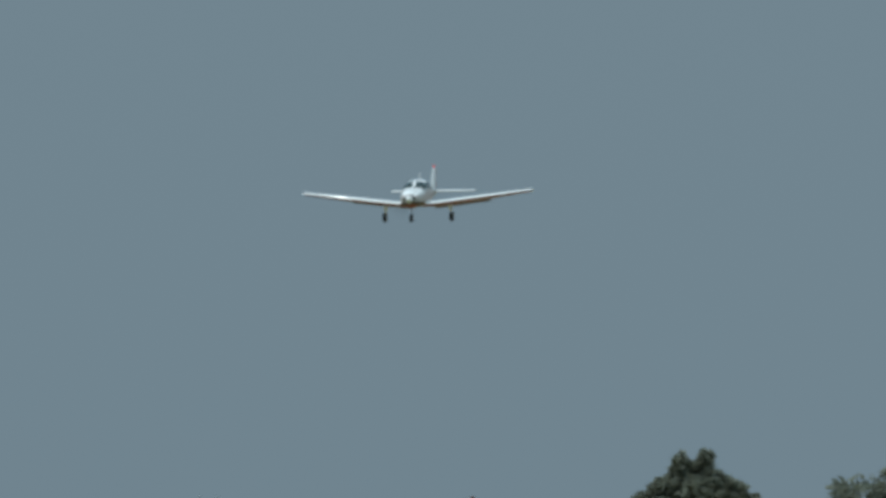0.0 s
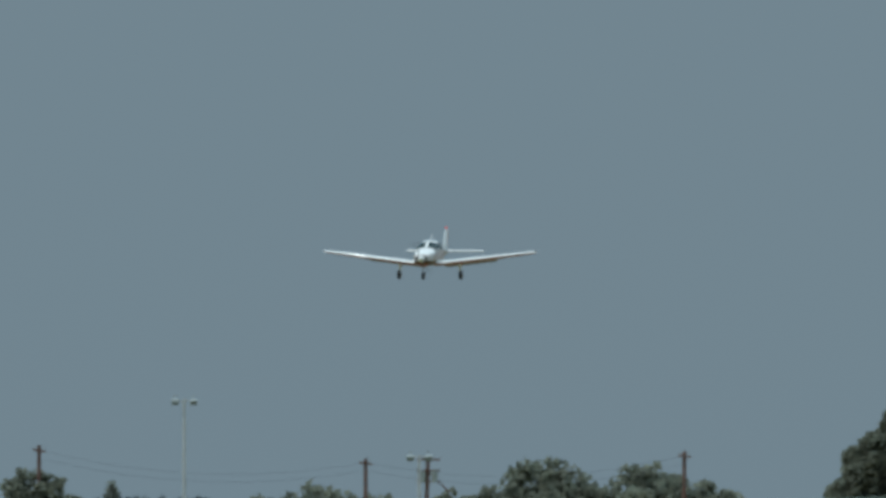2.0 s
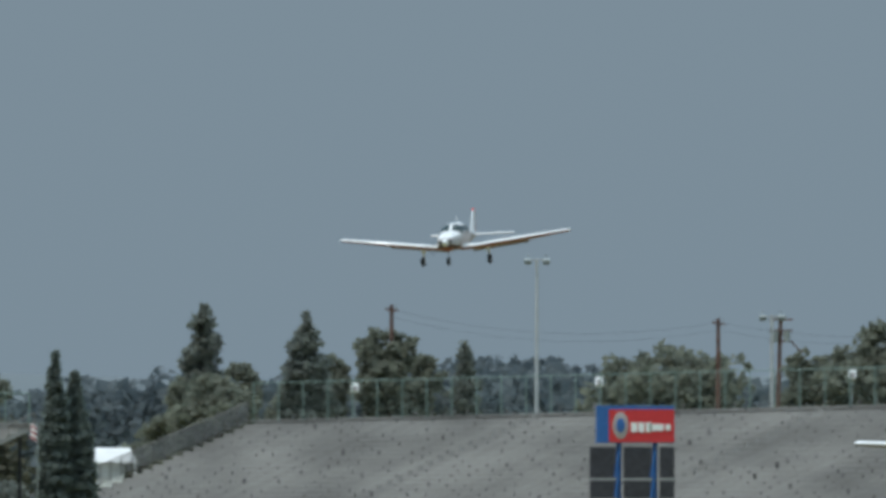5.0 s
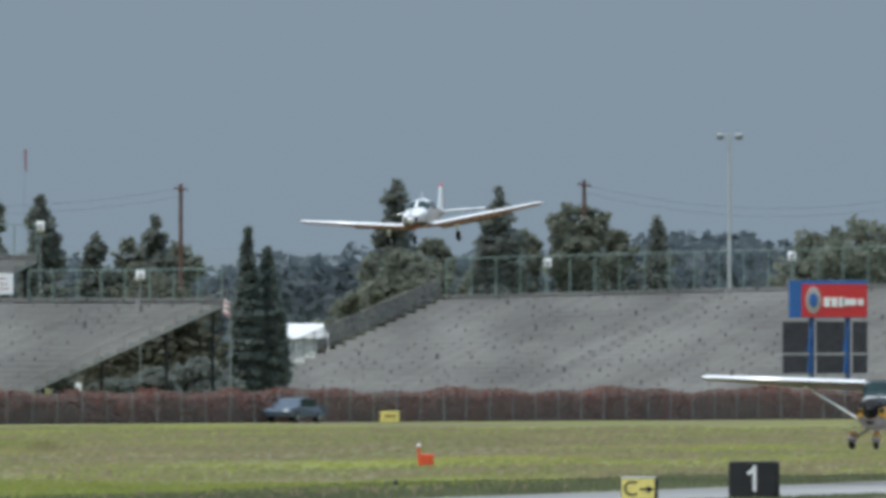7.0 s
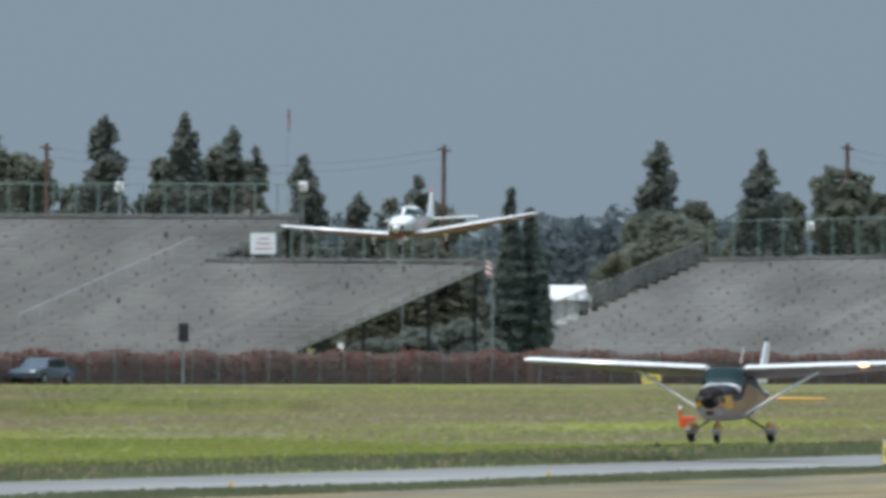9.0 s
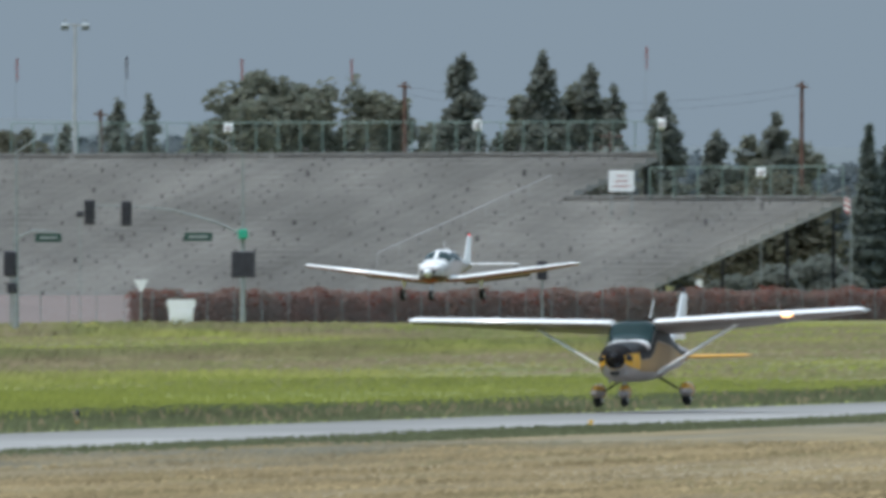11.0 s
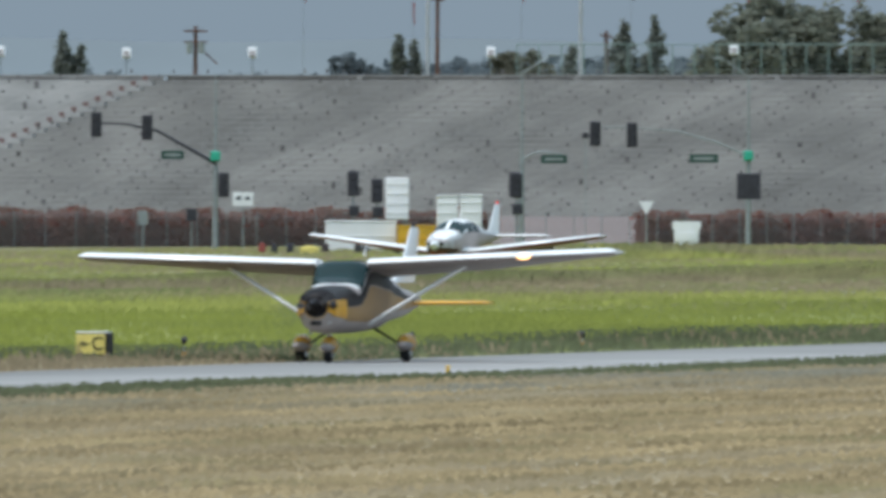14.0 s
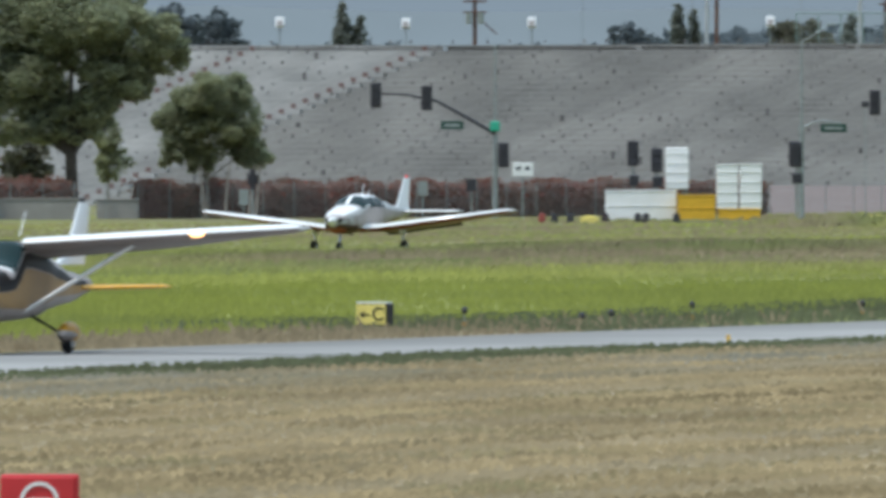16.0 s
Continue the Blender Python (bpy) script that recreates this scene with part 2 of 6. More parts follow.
def ground_material():
    """Airfield grass in strips that run along the runways, worn and mown in streaks."""
    m = bpy.data.materials.new("airfield_ground")
    m.use_nodes = True
    n, l = m.node_tree.nodes, m.node_tree.links
    b = n["Principled BSDF"]
    b.inputs["Roughness"].default_value = 0.95
    b.inputs["Specular IOR Level"].default_value = 0.1
    geo = n.new("ShaderNodeNewGeometry")
    turn = n.new("ShaderNodeMapping")   # x across the runways, y along them
    turn.inputs["Rotation"].default_value = (0, 0, ALONG)
    l.new(geo.outputs["Position"], turn.inputs["Vector"])
    sep = n.new("ShaderNodeSeparateXYZ")
    l.new(turn.outputs[0], sep.inputs[0])

    def noisy(sx, sy, scale, detail=4):
        mp = n.new("ShaderNodeMapping")
        mp.inputs["Scale"].default_value = (sx, sy, 1)
        l.new(turn.outputs[0], mp.inputs["Vector"])
        t = n.new("ShaderNodeTexNoise")
        t.inputs["Scale"].default_value, t.inputs["Detail"].default_value = scale, detail
        l.new(mp.outputs[0], t.inputs["Vector"])
        return t.outputs[0]

    def blend(fac, a, c):
        x = n.new("ShaderNodeMix")
        x.data_type = "RGBA"
        for i, v in ((6, a), (7, c)):
            if isinstance(v, tuple):
                x.inputs[i].default_value = (*v, 1)
            else:
                l.new(v, x.inputs[i])
        l.new(fac, x.inputs[0])
        return x.outputs[2]

    def span(v, lo, hi):
        r = n.new("ShaderNodeMapRange")
        r.inputs[1].default_value, r.inputs[2].default_value = lo, hi
        l.new(v, r.inputs[0])
        return r.outputs[0]

    # across-coordinate with a wavering edge
    add = n.new("ShaderNodeMath")
    add.operation = "MULTIPLY_ADD"
    add.inputs[1].default_value = 6.0
    l.new(noisy(0.25, 0.04, 1.0), add.inputs[0])
    l.new(sep.outputs["X"], add.inputs[2])
    across = add.outputs[0]
    far_add = n.new("ShaderNodeMath")
    far_add.operation = "MULTIPLY_ADD"
    far_add.inputs[1].default_value = 44.0
    l.new(noisy(0.16, 0.010, 1.0, 5), far_add.inputs[0])
    l.new(sep.outputs["X"], far_add.inputs[2])
    far_off = n.new("ShaderNodeMath")
    far_off.operation = "SUBTRACT"
    far_off.inputs[1].default_value = 20.0
    l.new(far_add.outputs[0], far_off.inputs[0])
    far_across = far_off.outputs[0]      # the far strips run into one another
    straw = blend(span(noisy(1.2, 0.05, 1.0), 0.40, 0.60), (0.312, 0.238, 0.130), (0.186, 0.142, 0.077))
    straw = blend(span(noisy(0.35, 0.12, 1.0, 6), 0.52, 0.75), straw, (0.186, 0.162, 0.084))
    straw = blend(span(noisy(0.5, 0.02, 1.0), 0.5, 0.7), straw, (0.275, 0.222, 0.140))
    lush = blend(span(noisy(0.28, 0.018, 1.0), 0.35, 0.65), (0.222, 0.243, 0.054), (0.182, 0.198, 0.057))
    dry = blend(span(noisy(0.4, 0.02, 1.0), 0.35, 0.65), (0.172, 0.158, 0.080), (0.202, 0.160, 0.098))
    mixed = blend(span(noisy(0.24, 0.013, 1.0, 5), 0.37, 0.53), lush, dry)
    run = sep.outputs["Y"]
    far_lush = blend(span(run, 600, 760), lush, mixed)
    field = blend(span(far_across, EDGE - 112, EDGE - 126), far_lush, mixed)
    field = blend(span(far_across, EDGE - 70, EDGE - 58), field, blend(span(run, 510, 580), far_lush, dry))
    field = blend(span(far_across, EDGE - 46, EDGE - 37), field, blend(span(run, 490, 600), lush, mixed))
    field = blend(span(noisy(0.5, 0.022, 1.0, 5), 0.50, 0.66), field, (0.150, 0.162, 0.062))
    field = blend(span(noisy(0.8, 0.03, 0.8, 4), 0.66, 0.82), field, (0.215, 0.180, 0.100))
    field = blend(span(noisy(0.05, 0.014, 1.0, 5), 0.53, 0.74), field, (0.250, 0.258, 0.060))     # flowering weeds
    colour = blend(span(across, EDGE + 7.5, EDGE + 3.5), straw, field)
    worn = blend(span(noisy(0.3, 0.05, 1.0), 0.40, 0.62), (0.185, 0.172, 0.130), straw)     # grey trodden margin
    colour = blend(span(across, EDGE + 20, EDGE + 14), colour, blend(span(across, EDGE + 7.5, EDGE + 3.5), worn, colour))
    tan = blend(span(across, EDGE - 9, EDGE - 6), colour, (0.215, 0.170, 0.098))             # dry verge by the sign
    colour = blend(span(across, EDGE + 1, EDGE - 1), colour, blend(span(run, 395, 370), colour, tan))
    fine = n.new("ShaderNodeHueSaturation")
    l.new(colour, fine.inputs["Color"])
    vary = n.new("ShaderNodeMapRange")
    vary.inputs[3].default_value, vary.inputs[4].default_value = 0.80, 1.20
    vary.inputs[1].default_value, vary.inputs[2].default_value = 0.3, 0.7
    l.new(noisy(2, 0.1, 1.2, 5), vary.inputs[0])
    l.new(vary.outputs[0], fine.inputs["Value"])
    l.new(fine.outputs[0], b.inputs["Base Color"])
    return m


# ---- ground and runway strip ----
ALONG = math.atan(0.241)           # the runways bear this far to the right of north
EDGE = 0.0


def along(s, a):
    """Plan point s metres along the near runway and a metres to its far-left side."""
    o = Vector((-7.4, 341.0, 0))
    d = Vector((math.sin(ALONG), math.cos(ALONG), 0))
    return o + d * s + Vector((-d.y, d.x, 0)) * a


EDGE = Vector((-7.4, 341.0)).dot(Vector((math.cos(ALONG), -math.sin(ALONG))))
M_ground = ground_material()


def streaked_asphalt():
    """The runway's far half is darker with worn rubber, in streaks along it."""
    n, l = M_asphalt.node_tree.nodes, M_asphalt.node_tree.links
    b = n["Principled BSDF"]
    old = b.inputs["Base Color"].links[0].from_socket
    geo, turn, sp = n.new("ShaderNodeNewGeometry"), n.new("ShaderNodeMapping"), n.new("ShaderNodeSeparateXYZ")
    turn.inputs["Rotation"].default_value = (0, 0, ALONG)
    l.new(geo.outputs["Position"], turn.inputs["Vector"])
    l.new(turn.outputs[0], sp.inputs[0])
    mp, t = n.new("ShaderNodeMapping"), n.new("ShaderNodeTexNoise")
    mp.inputs["Scale"].default_value = (0.9, 0.02, 1)
    l.new(turn.outputs[0], mp.inputs["Vector"])
    l.new(mp.outputs[0], t.inputs["Vector"])
    t.inputs["Scale"].default_value, t.inputs["Detail"].default_value = 1.0, 4
    k = n.new("ShaderNodeMath")
    k.operation = "MULTIPLY_ADD"
    k.inputs[1].default_value = 4.0
    l.new(t.outputs[0], k.inputs[0])
    l.new(sp.outputs["X"], k.inputs[2])
    r = n.new("ShaderNodeMapRange")
    r.inputs[1].default_value, r.inputs[2].default_value = EDGE - 0.5, EDGE + 4.5
    r.inputs[3].default_value, r.inputs[4].default_value = 0.72, 1.06
    l.new(k.outputs[0], r.inputs[0])
    h = n.new("ShaderNodeHueSaturation")
    l.new(old, h.inputs["Color"])
    l.new(r.outputs[0], h.inputs["Value"])
    l.new(h.outputs[0], b.inputs["Base Color"])


streaked_asphalt()
bm = B()
xs = [-4800, -1500, -400, -150] + [i * 12.0 for i in range(-10, 16)] + [260, 500, 1500, 4800]
ys = [-4800, -800, 0, 100] + [120 + i * 15.0 for i in range(0, 80)] + [1500, 2200, 3300, 4800]
grid = [[bm.verts.new((x, y, 0)) for x in xs] for y in ys]
for i in range(len(ys) - 1):
    for j in range(len(xs) - 1):
        bm.faces.new((grid[i][j], grid[i][j + 1], grid[i + 1][j + 1], grid[i + 1][j]))
tagged(link_bm("ground", bm, M_ground), "flat airfield ground with dry mown and green grass", kind="structure")

bm = B()
rings = []
for k in range(0, 61):
    s = -160 + k * 7.0
    rings.append([along(s, -5.0) + Vector((0, 0, -0.05)), along(s, -4.8) + Vector((0, 0, 0.008)),
                  along(s, 0) + Vector((0, 0, 0.014)), along(s, 3.4) + Vector((0, 0, 0.008)), along(s, 3.6) + Vector((0, 0, -0.05))])
loft(bm, rings)
tagged(link_bm("runway_strip", bm, M_asphalt), "pale grey asphalt runway strip between grass verges", kind="structure")


# ---- grandstands ----
def grandstand(name, bl, br, tr, tl, rows, seat, label):
    """Stepped tier between four corners, with a bench plank on each step."""
    top = hub(name, Matrix.Translation(bl), label, "grandstand")
    inv = -Vector(bl)
    bl, br, tr, tl = (Vector(p) + inv for p in (bl, br, tr, tl))
    bm = B()
    prof_l, prof_r = [], []
    for i in range(rows + 1):
        k = i / rows
        a, b = bl.lerp(tl, k), br.lerp(tr, k)
        if i:
            z0 = bl.lerp(tl, (i - 1) / rows).z, br.lerp(tr, (i - 1) / rows).z
            prof_l.append(Vector((a.x, a.y, z0[0])))
            prof_r.append(Vector((b.x, b.y, z0[1])))
        prof_l.append(a)
        prof_r.append(b)
    prof_l += [tl - Vector((0, 0, 0.5)), bl - Vector((0, 0, 0.3))]
    prof_r += [tr - Vector((0, 0, 0.5)), br - Vector((0, 0, 0.3))]
    loft(bm, [prof_l, prof_r])
    part("tier", bm, seat if seat is M_seat_pale else M_tread, top)
    for k, kk in ((0.3, 0), (0.55, 0), (0.8, 0), (0.98, 0), (0.3, 1), (0.55, 1), (0.8, 1), (0.98, 1)):
        p = (br.lerp(tr, k) if kk else bl.lerp(tl, k)) + Vector((-0.25 if kk else 0.25, 0, -0.3))
        part("support_post", rod(B(), p, (p.x, p.y, -0.1), 0.11, n=6), M_dark, top)
    bm = B()
    loft(bm, [[p, p + Vector((0, 0.2, 0)), p + Vector((0, 0.2, 0.55)), p + Vector((0, 0, 0.55))] for p in (tl - Vector((0, -0.05, 0.5)), tr - Vector((0, -0.05, 0.5)))])
    part("back_beam", bm, M_tread, top)
    for i in range(rows):
        k = (i + 0.45) / rows
        a, b = bl.lerp(tl, k), br.lerp(tr, k)
        step = (tl.z - bl.z) / rows
        a.z, b.z = bl.lerp(tl, i / rows).z + 0.34, br.lerp(tr, i / rows).z + 0.34
        d = (b - a).normalized()
        side = Vector((-d.y, d.x, 0)) * 0.14
        up = Vector((0, 0, 0.045))
        bm = B()
        loft(bm, [[p - side - up, p + side - up, p + side, p - side] for p in (a, b)])
        part("bench", bm, seat, top)
    return top


def on_tier(c, s, k):
    bl, br, tr, tl = c
    return bl.lerp(br, s).lerp(tl.lerp(tr, s), k)


ST_A = (site(1650, 1322, 93.5), site(3650, 1310, 94), site(4150, 1335, -168), site(2119, 1347, -114))
ST_B = (site(-1010, 1195, 102), site(752, 1188, 102), site(1394, 1212, -187), site(-369, 1219, -180))
ST_D = (site(754, 1188, 102), site(1262, 1186, 102), site(1722, 1203, -109), site(1224, 1205.6, -110))
ST_C = (site(-2500, 1198, 100), site(-1016, 1195, 101), site(-375, 1219, -180), site(-1860, 1224, -178))
stand_a = grandstand("grandstand", *ST_A, 26, M_seat, "grey aluminium grandstand with a fenced top and sloping end rail")
stand_b = grandstand("grandstand", *ST_B, 30, M_seat, "tall grey grandstand of empty bench rows behind the hedge")
stand_d = grandstand("grandstand", *ST_D, 22, M_seat, "lower grey end block of empty bench rows")
stand_c = grandstand("grandstand", *ST_C, 30, M_seat_pale, "pale grey grandstand block with red-dotted stair lines")


def aisle(corners, s, parent, material, width=0.5, k0=0.0, k1=1.0, lift=0.0, n=30):
    """A stair aisle up a tier, one block a step."""
    me = None
    base = parent.matrix_world.translation
    for i in range(n):
        k = k0 + (k1 - k0) * (i + 0.5) / n
        p = on_tier(corners, s, k) - base
        if me is None:
            me = part("stair_step", box(B(), (0, 0, lift), (width, 0.55, 0.3)), material, parent)
            me.location = p
        else:
            ob = new("stair_step", me.data)
            ob.parent, ob.location = parent, p


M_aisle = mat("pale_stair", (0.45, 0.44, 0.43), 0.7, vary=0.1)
M_aisle_dark = mat("deck_grey_stair", (0.345, 0.33, 0.305), 0.8, vary=0.15)
bpy.context.view_layer.update()
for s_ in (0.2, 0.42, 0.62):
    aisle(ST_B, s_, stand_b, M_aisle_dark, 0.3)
bm = B()
r0, r1 = on_tier(ST_B, 0.972, 0.30), on_tier(ST_B, 0.972, 0.78)
o_ = stand_b.matrix_world.translation - Vector((0, 0, 0.75))
rod(bm, r0 - o_, r1 - o_, 0.03, n=6)
for i in range(9):
    p = r0.lerp(r1, i / 8) - o_
    rod(bm, p - Vector((0, 0, 0.75)), p, 0.02, n=5)
part("handrail", bm, M_aisle, stand_b, "pale stair handrail")
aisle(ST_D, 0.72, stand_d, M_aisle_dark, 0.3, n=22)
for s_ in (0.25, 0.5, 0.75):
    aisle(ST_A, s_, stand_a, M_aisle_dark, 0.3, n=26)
M_aisle_red = mat("red_dotted_stair", (0.26, 0.16, 0.14), 0.8, vary=0.15)
for s_ in (0.60, 0.78, 0.985):
    aisle(ST_C, s_, stand_c, M_aisle_red, 0.3)

M_bracket = mat("dark_seat_bracket", (0.20, 0.185, 0.178), 0.8, vary=0.2, island=0.4)


def specks(name, corners, parent, n, seed):
    """Small dark brackets and seat ends dotted over a tier."""
    rnd = random.Random(seed)
    base = parent.matrix_world.translation
    vs, fs = [], []
    length = (corners[1] - corners[0]).length
    spots = [((i + 0.5) * 1.15 / length, (r + 0.5) / n) for i in range(int(length / 1.15)) for r in range(n) if rnd.random() < 0.55]
    for u, k in spots:
        p = on_tier(corners, u + rnd.uniform(-0.15, 0.15) / length, k) - base
        w, h = rnd.uniform(0.035, 0.075), rnd.uniform(0.10, 0.22)
        if rnd.random() < 0.035:
            w, h = rnd.uniform(0.08, 0.13), rnd.uniform(0.24, 0.42)
        o = len(vs)
        for dz in (0.33, 0.355 + h):
            for dx, dy in ((-w, -w), (w, -w), (w, w), (-w, w)):
                vs.append((p.x + dx, p.y + dy, p.z + dz))
        fs += [(o, o + 1, o + 5, o + 4), (o + 1, o + 2, o + 6, o + 5), (o + 2, o + 3, o + 7, o + 6), (o + 3, o, o + 4, o + 7), (o + 4, o + 5, o + 6, o + 7)]
    tagged(raw(name, vs, fs, M_bracket, parent), "small dark seat brackets", kind="stuff")


specks("seat_bracket", ST_A, stand_a, 26, 1)
specks("seat_bracket", ST_B, stand_b, 30, 2)
specks("seat_bracket", ST_D, stand_d, 22, 3)
specks("seat_bracket", ST_C, stand_c, 30, 4)


def wire_fence(name, p, q, height, gap, material, label, post_r=0.045, rails=(1.0,), wires=0, wire_r=0.006):
    """Posts, rails and thin wires between two points."""
    p, q = Vector(p), Vector(q)
    top = hub(name, Matrix.Translation(p), label, "fence")
    d = q - p
    n = max(1, round(Vector((d.x, d.y, 0)).length / gap))
    me = None
    for i in range(n + 1):
        if me is None:
            ob = part("post", rod(B(), (0, 0, -0.1), (0, 0, height), post_r, n=6), material, top)
            me = ob.data
        else:
            ob = new("post", me)
            ob.parent = top
        ob.location = d * (i / n)
    for k in rails:
        part("rail", rod(B(), Vector((0, 0, height * k)), d + Vector((0, 0, height * k)), 0.035, n=5), material, top)
    if wires:
        bm = B()
        for k in range(wires):
            z = Vector((0, 0, height * (k + 0.5) / wires))
            rod(bm, z, d + z, wire_r, n=3)
        tagged(part("wire_mesh", bm, material, top), kind="stuff")
    return top


M_mesh = mat("dull_brown_mesh", (0.27, 0.25, 0.225), 0.7, vary=0.2)
# fences along the tops and the sloping end
wire_fence("top_fence", ST_A[3], ST_A[2], 2.5, 1.65, M_green_post, "green-posted wire fence along a grandstand top", wires=10)
wire_fence("top_fence", site(250, 1217, -183), ST_B[2], 1.85, 1.35, M_green_post, "green-posted wire fence along a grandstand top", wires=8)
wire_fence("top_fence", site(1380, 1204, -106), ST_D[2], 1.8, 1.4, M_green_post, "green-posted wire fence on the lower stand block", wires=8)
wire_fence("end_rail", ST_A[0] + Vector((-0.4, 0, 0.2)), ST_A[3] + Vector((-0.4, 0, 0)), 1.25, 1.2, M_mesh, "sloping dull brown mesh fence down the stand end", rails=(1.0, 0.5), wires=24, post_r=0.05, wire_r=0.014)
wire_fence("end_rail", ST_D[1] + Vector((0.3, 0, 0.1)), ST_D[2] + Vector((0.3, 0, 0)), 0.6, 2.4, M_mesh, "thin sloping rail along the stand end")


# ---- trees ----
def leaf_cloud(blobs, n, size, seed, flat=0.5):
    """Vertices and faces of n small bent leaf sprays spread through the outer part of some ellipsoids."""
    rng = np.random.default_rng(seed)
    cen = np.array([b[0] for b in blobs], float)
    rad = np.array([b[1] for b in blobs], float)
    wgt = rad[:, 0] * rad[:, 2]
    pick = rng.choice(len(blobs), n, p=wgt / wgt.sum())
    d = rng.normal(size=(n, 3))
    d /= np.linalg.norm(d, axis=1)[:, None]
    r = rng.uniform(0.45, 1.06, n) ** 0.7
    c = cen[pick] + d * rad[pick] * r[:, None]
    s = size * rng.uniform(0.5, 1.3, n)[:, None]
    e1 = rng.normal(size=(n, 3)) * (1, 1, 0.55)      # leaves spread towards the light
    e1 /= np.linalg.norm(e1, axis=1)[:, None]
    e2 = np.cross(rng.normal(size=(n, 3)) * (0.6, 0.6, 1), e1)
    e2 /= np.linalg.norm(e2, axis=1)[:, None]
    lift = np.cross(e1, e2) * s * 0.3
    v = np.stack([c - e1 * s, c - e2 * s * flat + lift, c + e1 * s, c + e2 * s * flat + lift], 1).reshape(-1, 3)
    o = np.arange(n) * 4
    f = np.concatenate([np.stack([o, o + 1, o + 2], 1), np.stack([o, o + 2, o + 3], 1)])
    return v, f


def clumps(blobs, seed, each=7, size=0.46):
    """Break big lobes into smaller clumps near their surface, for an uneven outline with gaps."""
    rnd = random.Random(seed)
    out = []
    for c, r in blobs:
        out.append((c, tuple(0.82 * v for v in r)))
        for i in range(each):
            d = Vector((rnd.gauss(0, 1), rnd.gauss(0, 1), rnd.gauss(0, 1) + 0.25)).normalized()
            k, f = size * rnd.uniform(0.6, 1.15), rnd.uniform(0.6, 0.98)
            out.append(((c[0] + d.x * r[0] * f, c[1] + d.y * r[1] * f, c[2] + d.z * r[2] * f), (r[0] * k, r[1] * k, r[2] * k * 0.85)))
    return out


def cloud_object(name, v, f, material, parent):
    me = bpy.data.meshes.new(name)
    me.from_pydata(v.tolist(), [], f.tolist())
    me.materials.append(material)
    ob = new(name, me)
    ob.parent = parent
    return ob


def tree(b, r, top_drop, width, kind, label, seed, foot=None, leaves=1500, material=None, lean=0.0):
    """A tree at bearing b and range r whose top stands at top_drop and whose crown is width bearing-units wide."""
    rnd = random.Random(seed)
    if r > 1250:
        r, width = r + 105, width * (1.8 if kind == "conifer" else 1.55)
    base = site(b, r)
    height = EYE - top_drop * r / UNIT
    w = width * r / UNIT / 2
    t = hub({"conifer": "conifer_tree", "cypress": "cypress_tree", "bush": "bush"}.get(kind, "tree"), Matrix.Translation(base), label, "bush" if kind == "bush" else "tree")
    bark = B()
    blobs = []
    if kind == "conifer":
        rod(bark, (0, 0, 0), (lean, 0, height * 0.97), 0.05 * height ** 0.75, 0.04, 7)
        crown0 = height * (0.22 if foot is None else foot)
        n = 15
        for i in range(n):
            k = i / (n - 1)
            z = crown0 + (height - crown0) * k * 0.97
            rr = w * (1 - k) ** 0.6 * rnd.uniform(0.7, 1.1) + 0.2
            for j in range(3):
                a = rnd.uniform(0, 6.28)
                off = rr * rnd.uniform(0.25, 0.75)
                q = (lean * k + math.cos(a) * off, math.sin(a) * off, z + rnd.uniform(-0.3, 0.3))
                blobs.append((q, (rr * 0.6 + 0.12, rr * 0.6 + 0.12, (height - crown0) / n * rnd.uniform(0.55, 1.0))))
                rod(bark, (lean * k, 0, z - 0.25), q, 0.05, 0.02, 4)
        mt = material or M_conifer
    elif kind == "cypress":
        rod(bark, (0, 0, 0), (0, 0, height * 0.9), 0.16, 0.03, 6)
        for i in range(14):
            k = i / 13
            rr = w * min(1.0, 0.55 + 1.6 * k) * (1 - k ** 2.2) + 0.12
            blobs.append(((rnd.uniform(-0.1, 0.1), rnd.uniform(-0.1, 0.1), height * (0.04 + 0.93 * k)), (rr, rr, height / 18)))
            rod(bark, (0, 0, height * k * 0.85), (rr * 0.6 * rnd.choice((-1, 1)), 0, height * (k * 0.85 + 0.05)), 0.04, 0.015, 4)
        mt = material or M_cypress
    else:
        low = (0.05 if kind == "bush" else 0.3) if foot is None else foot
        fork = height * (low + 0.05)
        if kind == "bush":
            rod(bark, (0, 0, 0), (0, 0, height * 0.4), 0.08, 0.05, 6)
        else:
            rod(bark, (0, 0, 0), (lean * 0.3, 0, fork), 0.032 * height, 0.022 * height, 9)
        n = 16
        for i in range(n):
            a = 6.283 * i / n * 2.4 + rnd.uniform(-0.4, 0.4)
            k = (i + 0.5) / n
            z = height * low + (height * (1 - low)) * (0.12 + 0.72 * k)
            rr = w * math.sin(math.pi * (0.18 + 0.70 * k)) * rnd.uniform(0.35, 0.72)
            q = (lean + math.cos(a) * rr, math.sin(a) * rr, z)
            s = w * rnd.uniform(0.36, 0.52)
            blobs.append((q, (s, s, min(s, height * 0.3) * rnd.uniform(0.7, 0.95))))
            if i % 2 == 0:
                rod(bark, (lean * 0.3, 0, fork * 0.96), q, 0.012 * height, 0.03, 5)
        blobs.append(((lean, 0, height * (0.5 + low / 2)), (w * 0.6, w * 0.6, height * (1 - low) * 0.36)))
        mt = material or M_leaf
    top = max(q[0][2] + q[1][2] for q in blobs)
    k = height / top
    blobs = [((q[0], q[1], q[2] * k), (s[0], s[1], s[2] * k)) for q, s in blobs]
    if kind == "tree":
        blobs = clumps(blobs, seed, 4, 0.45)
    part("trunk", bark, M_bark, t)
    v, f = leaf_cloud(blobs, int(leaves * 2.5), 0.27 + 0.022 * w, seed, 0.7)
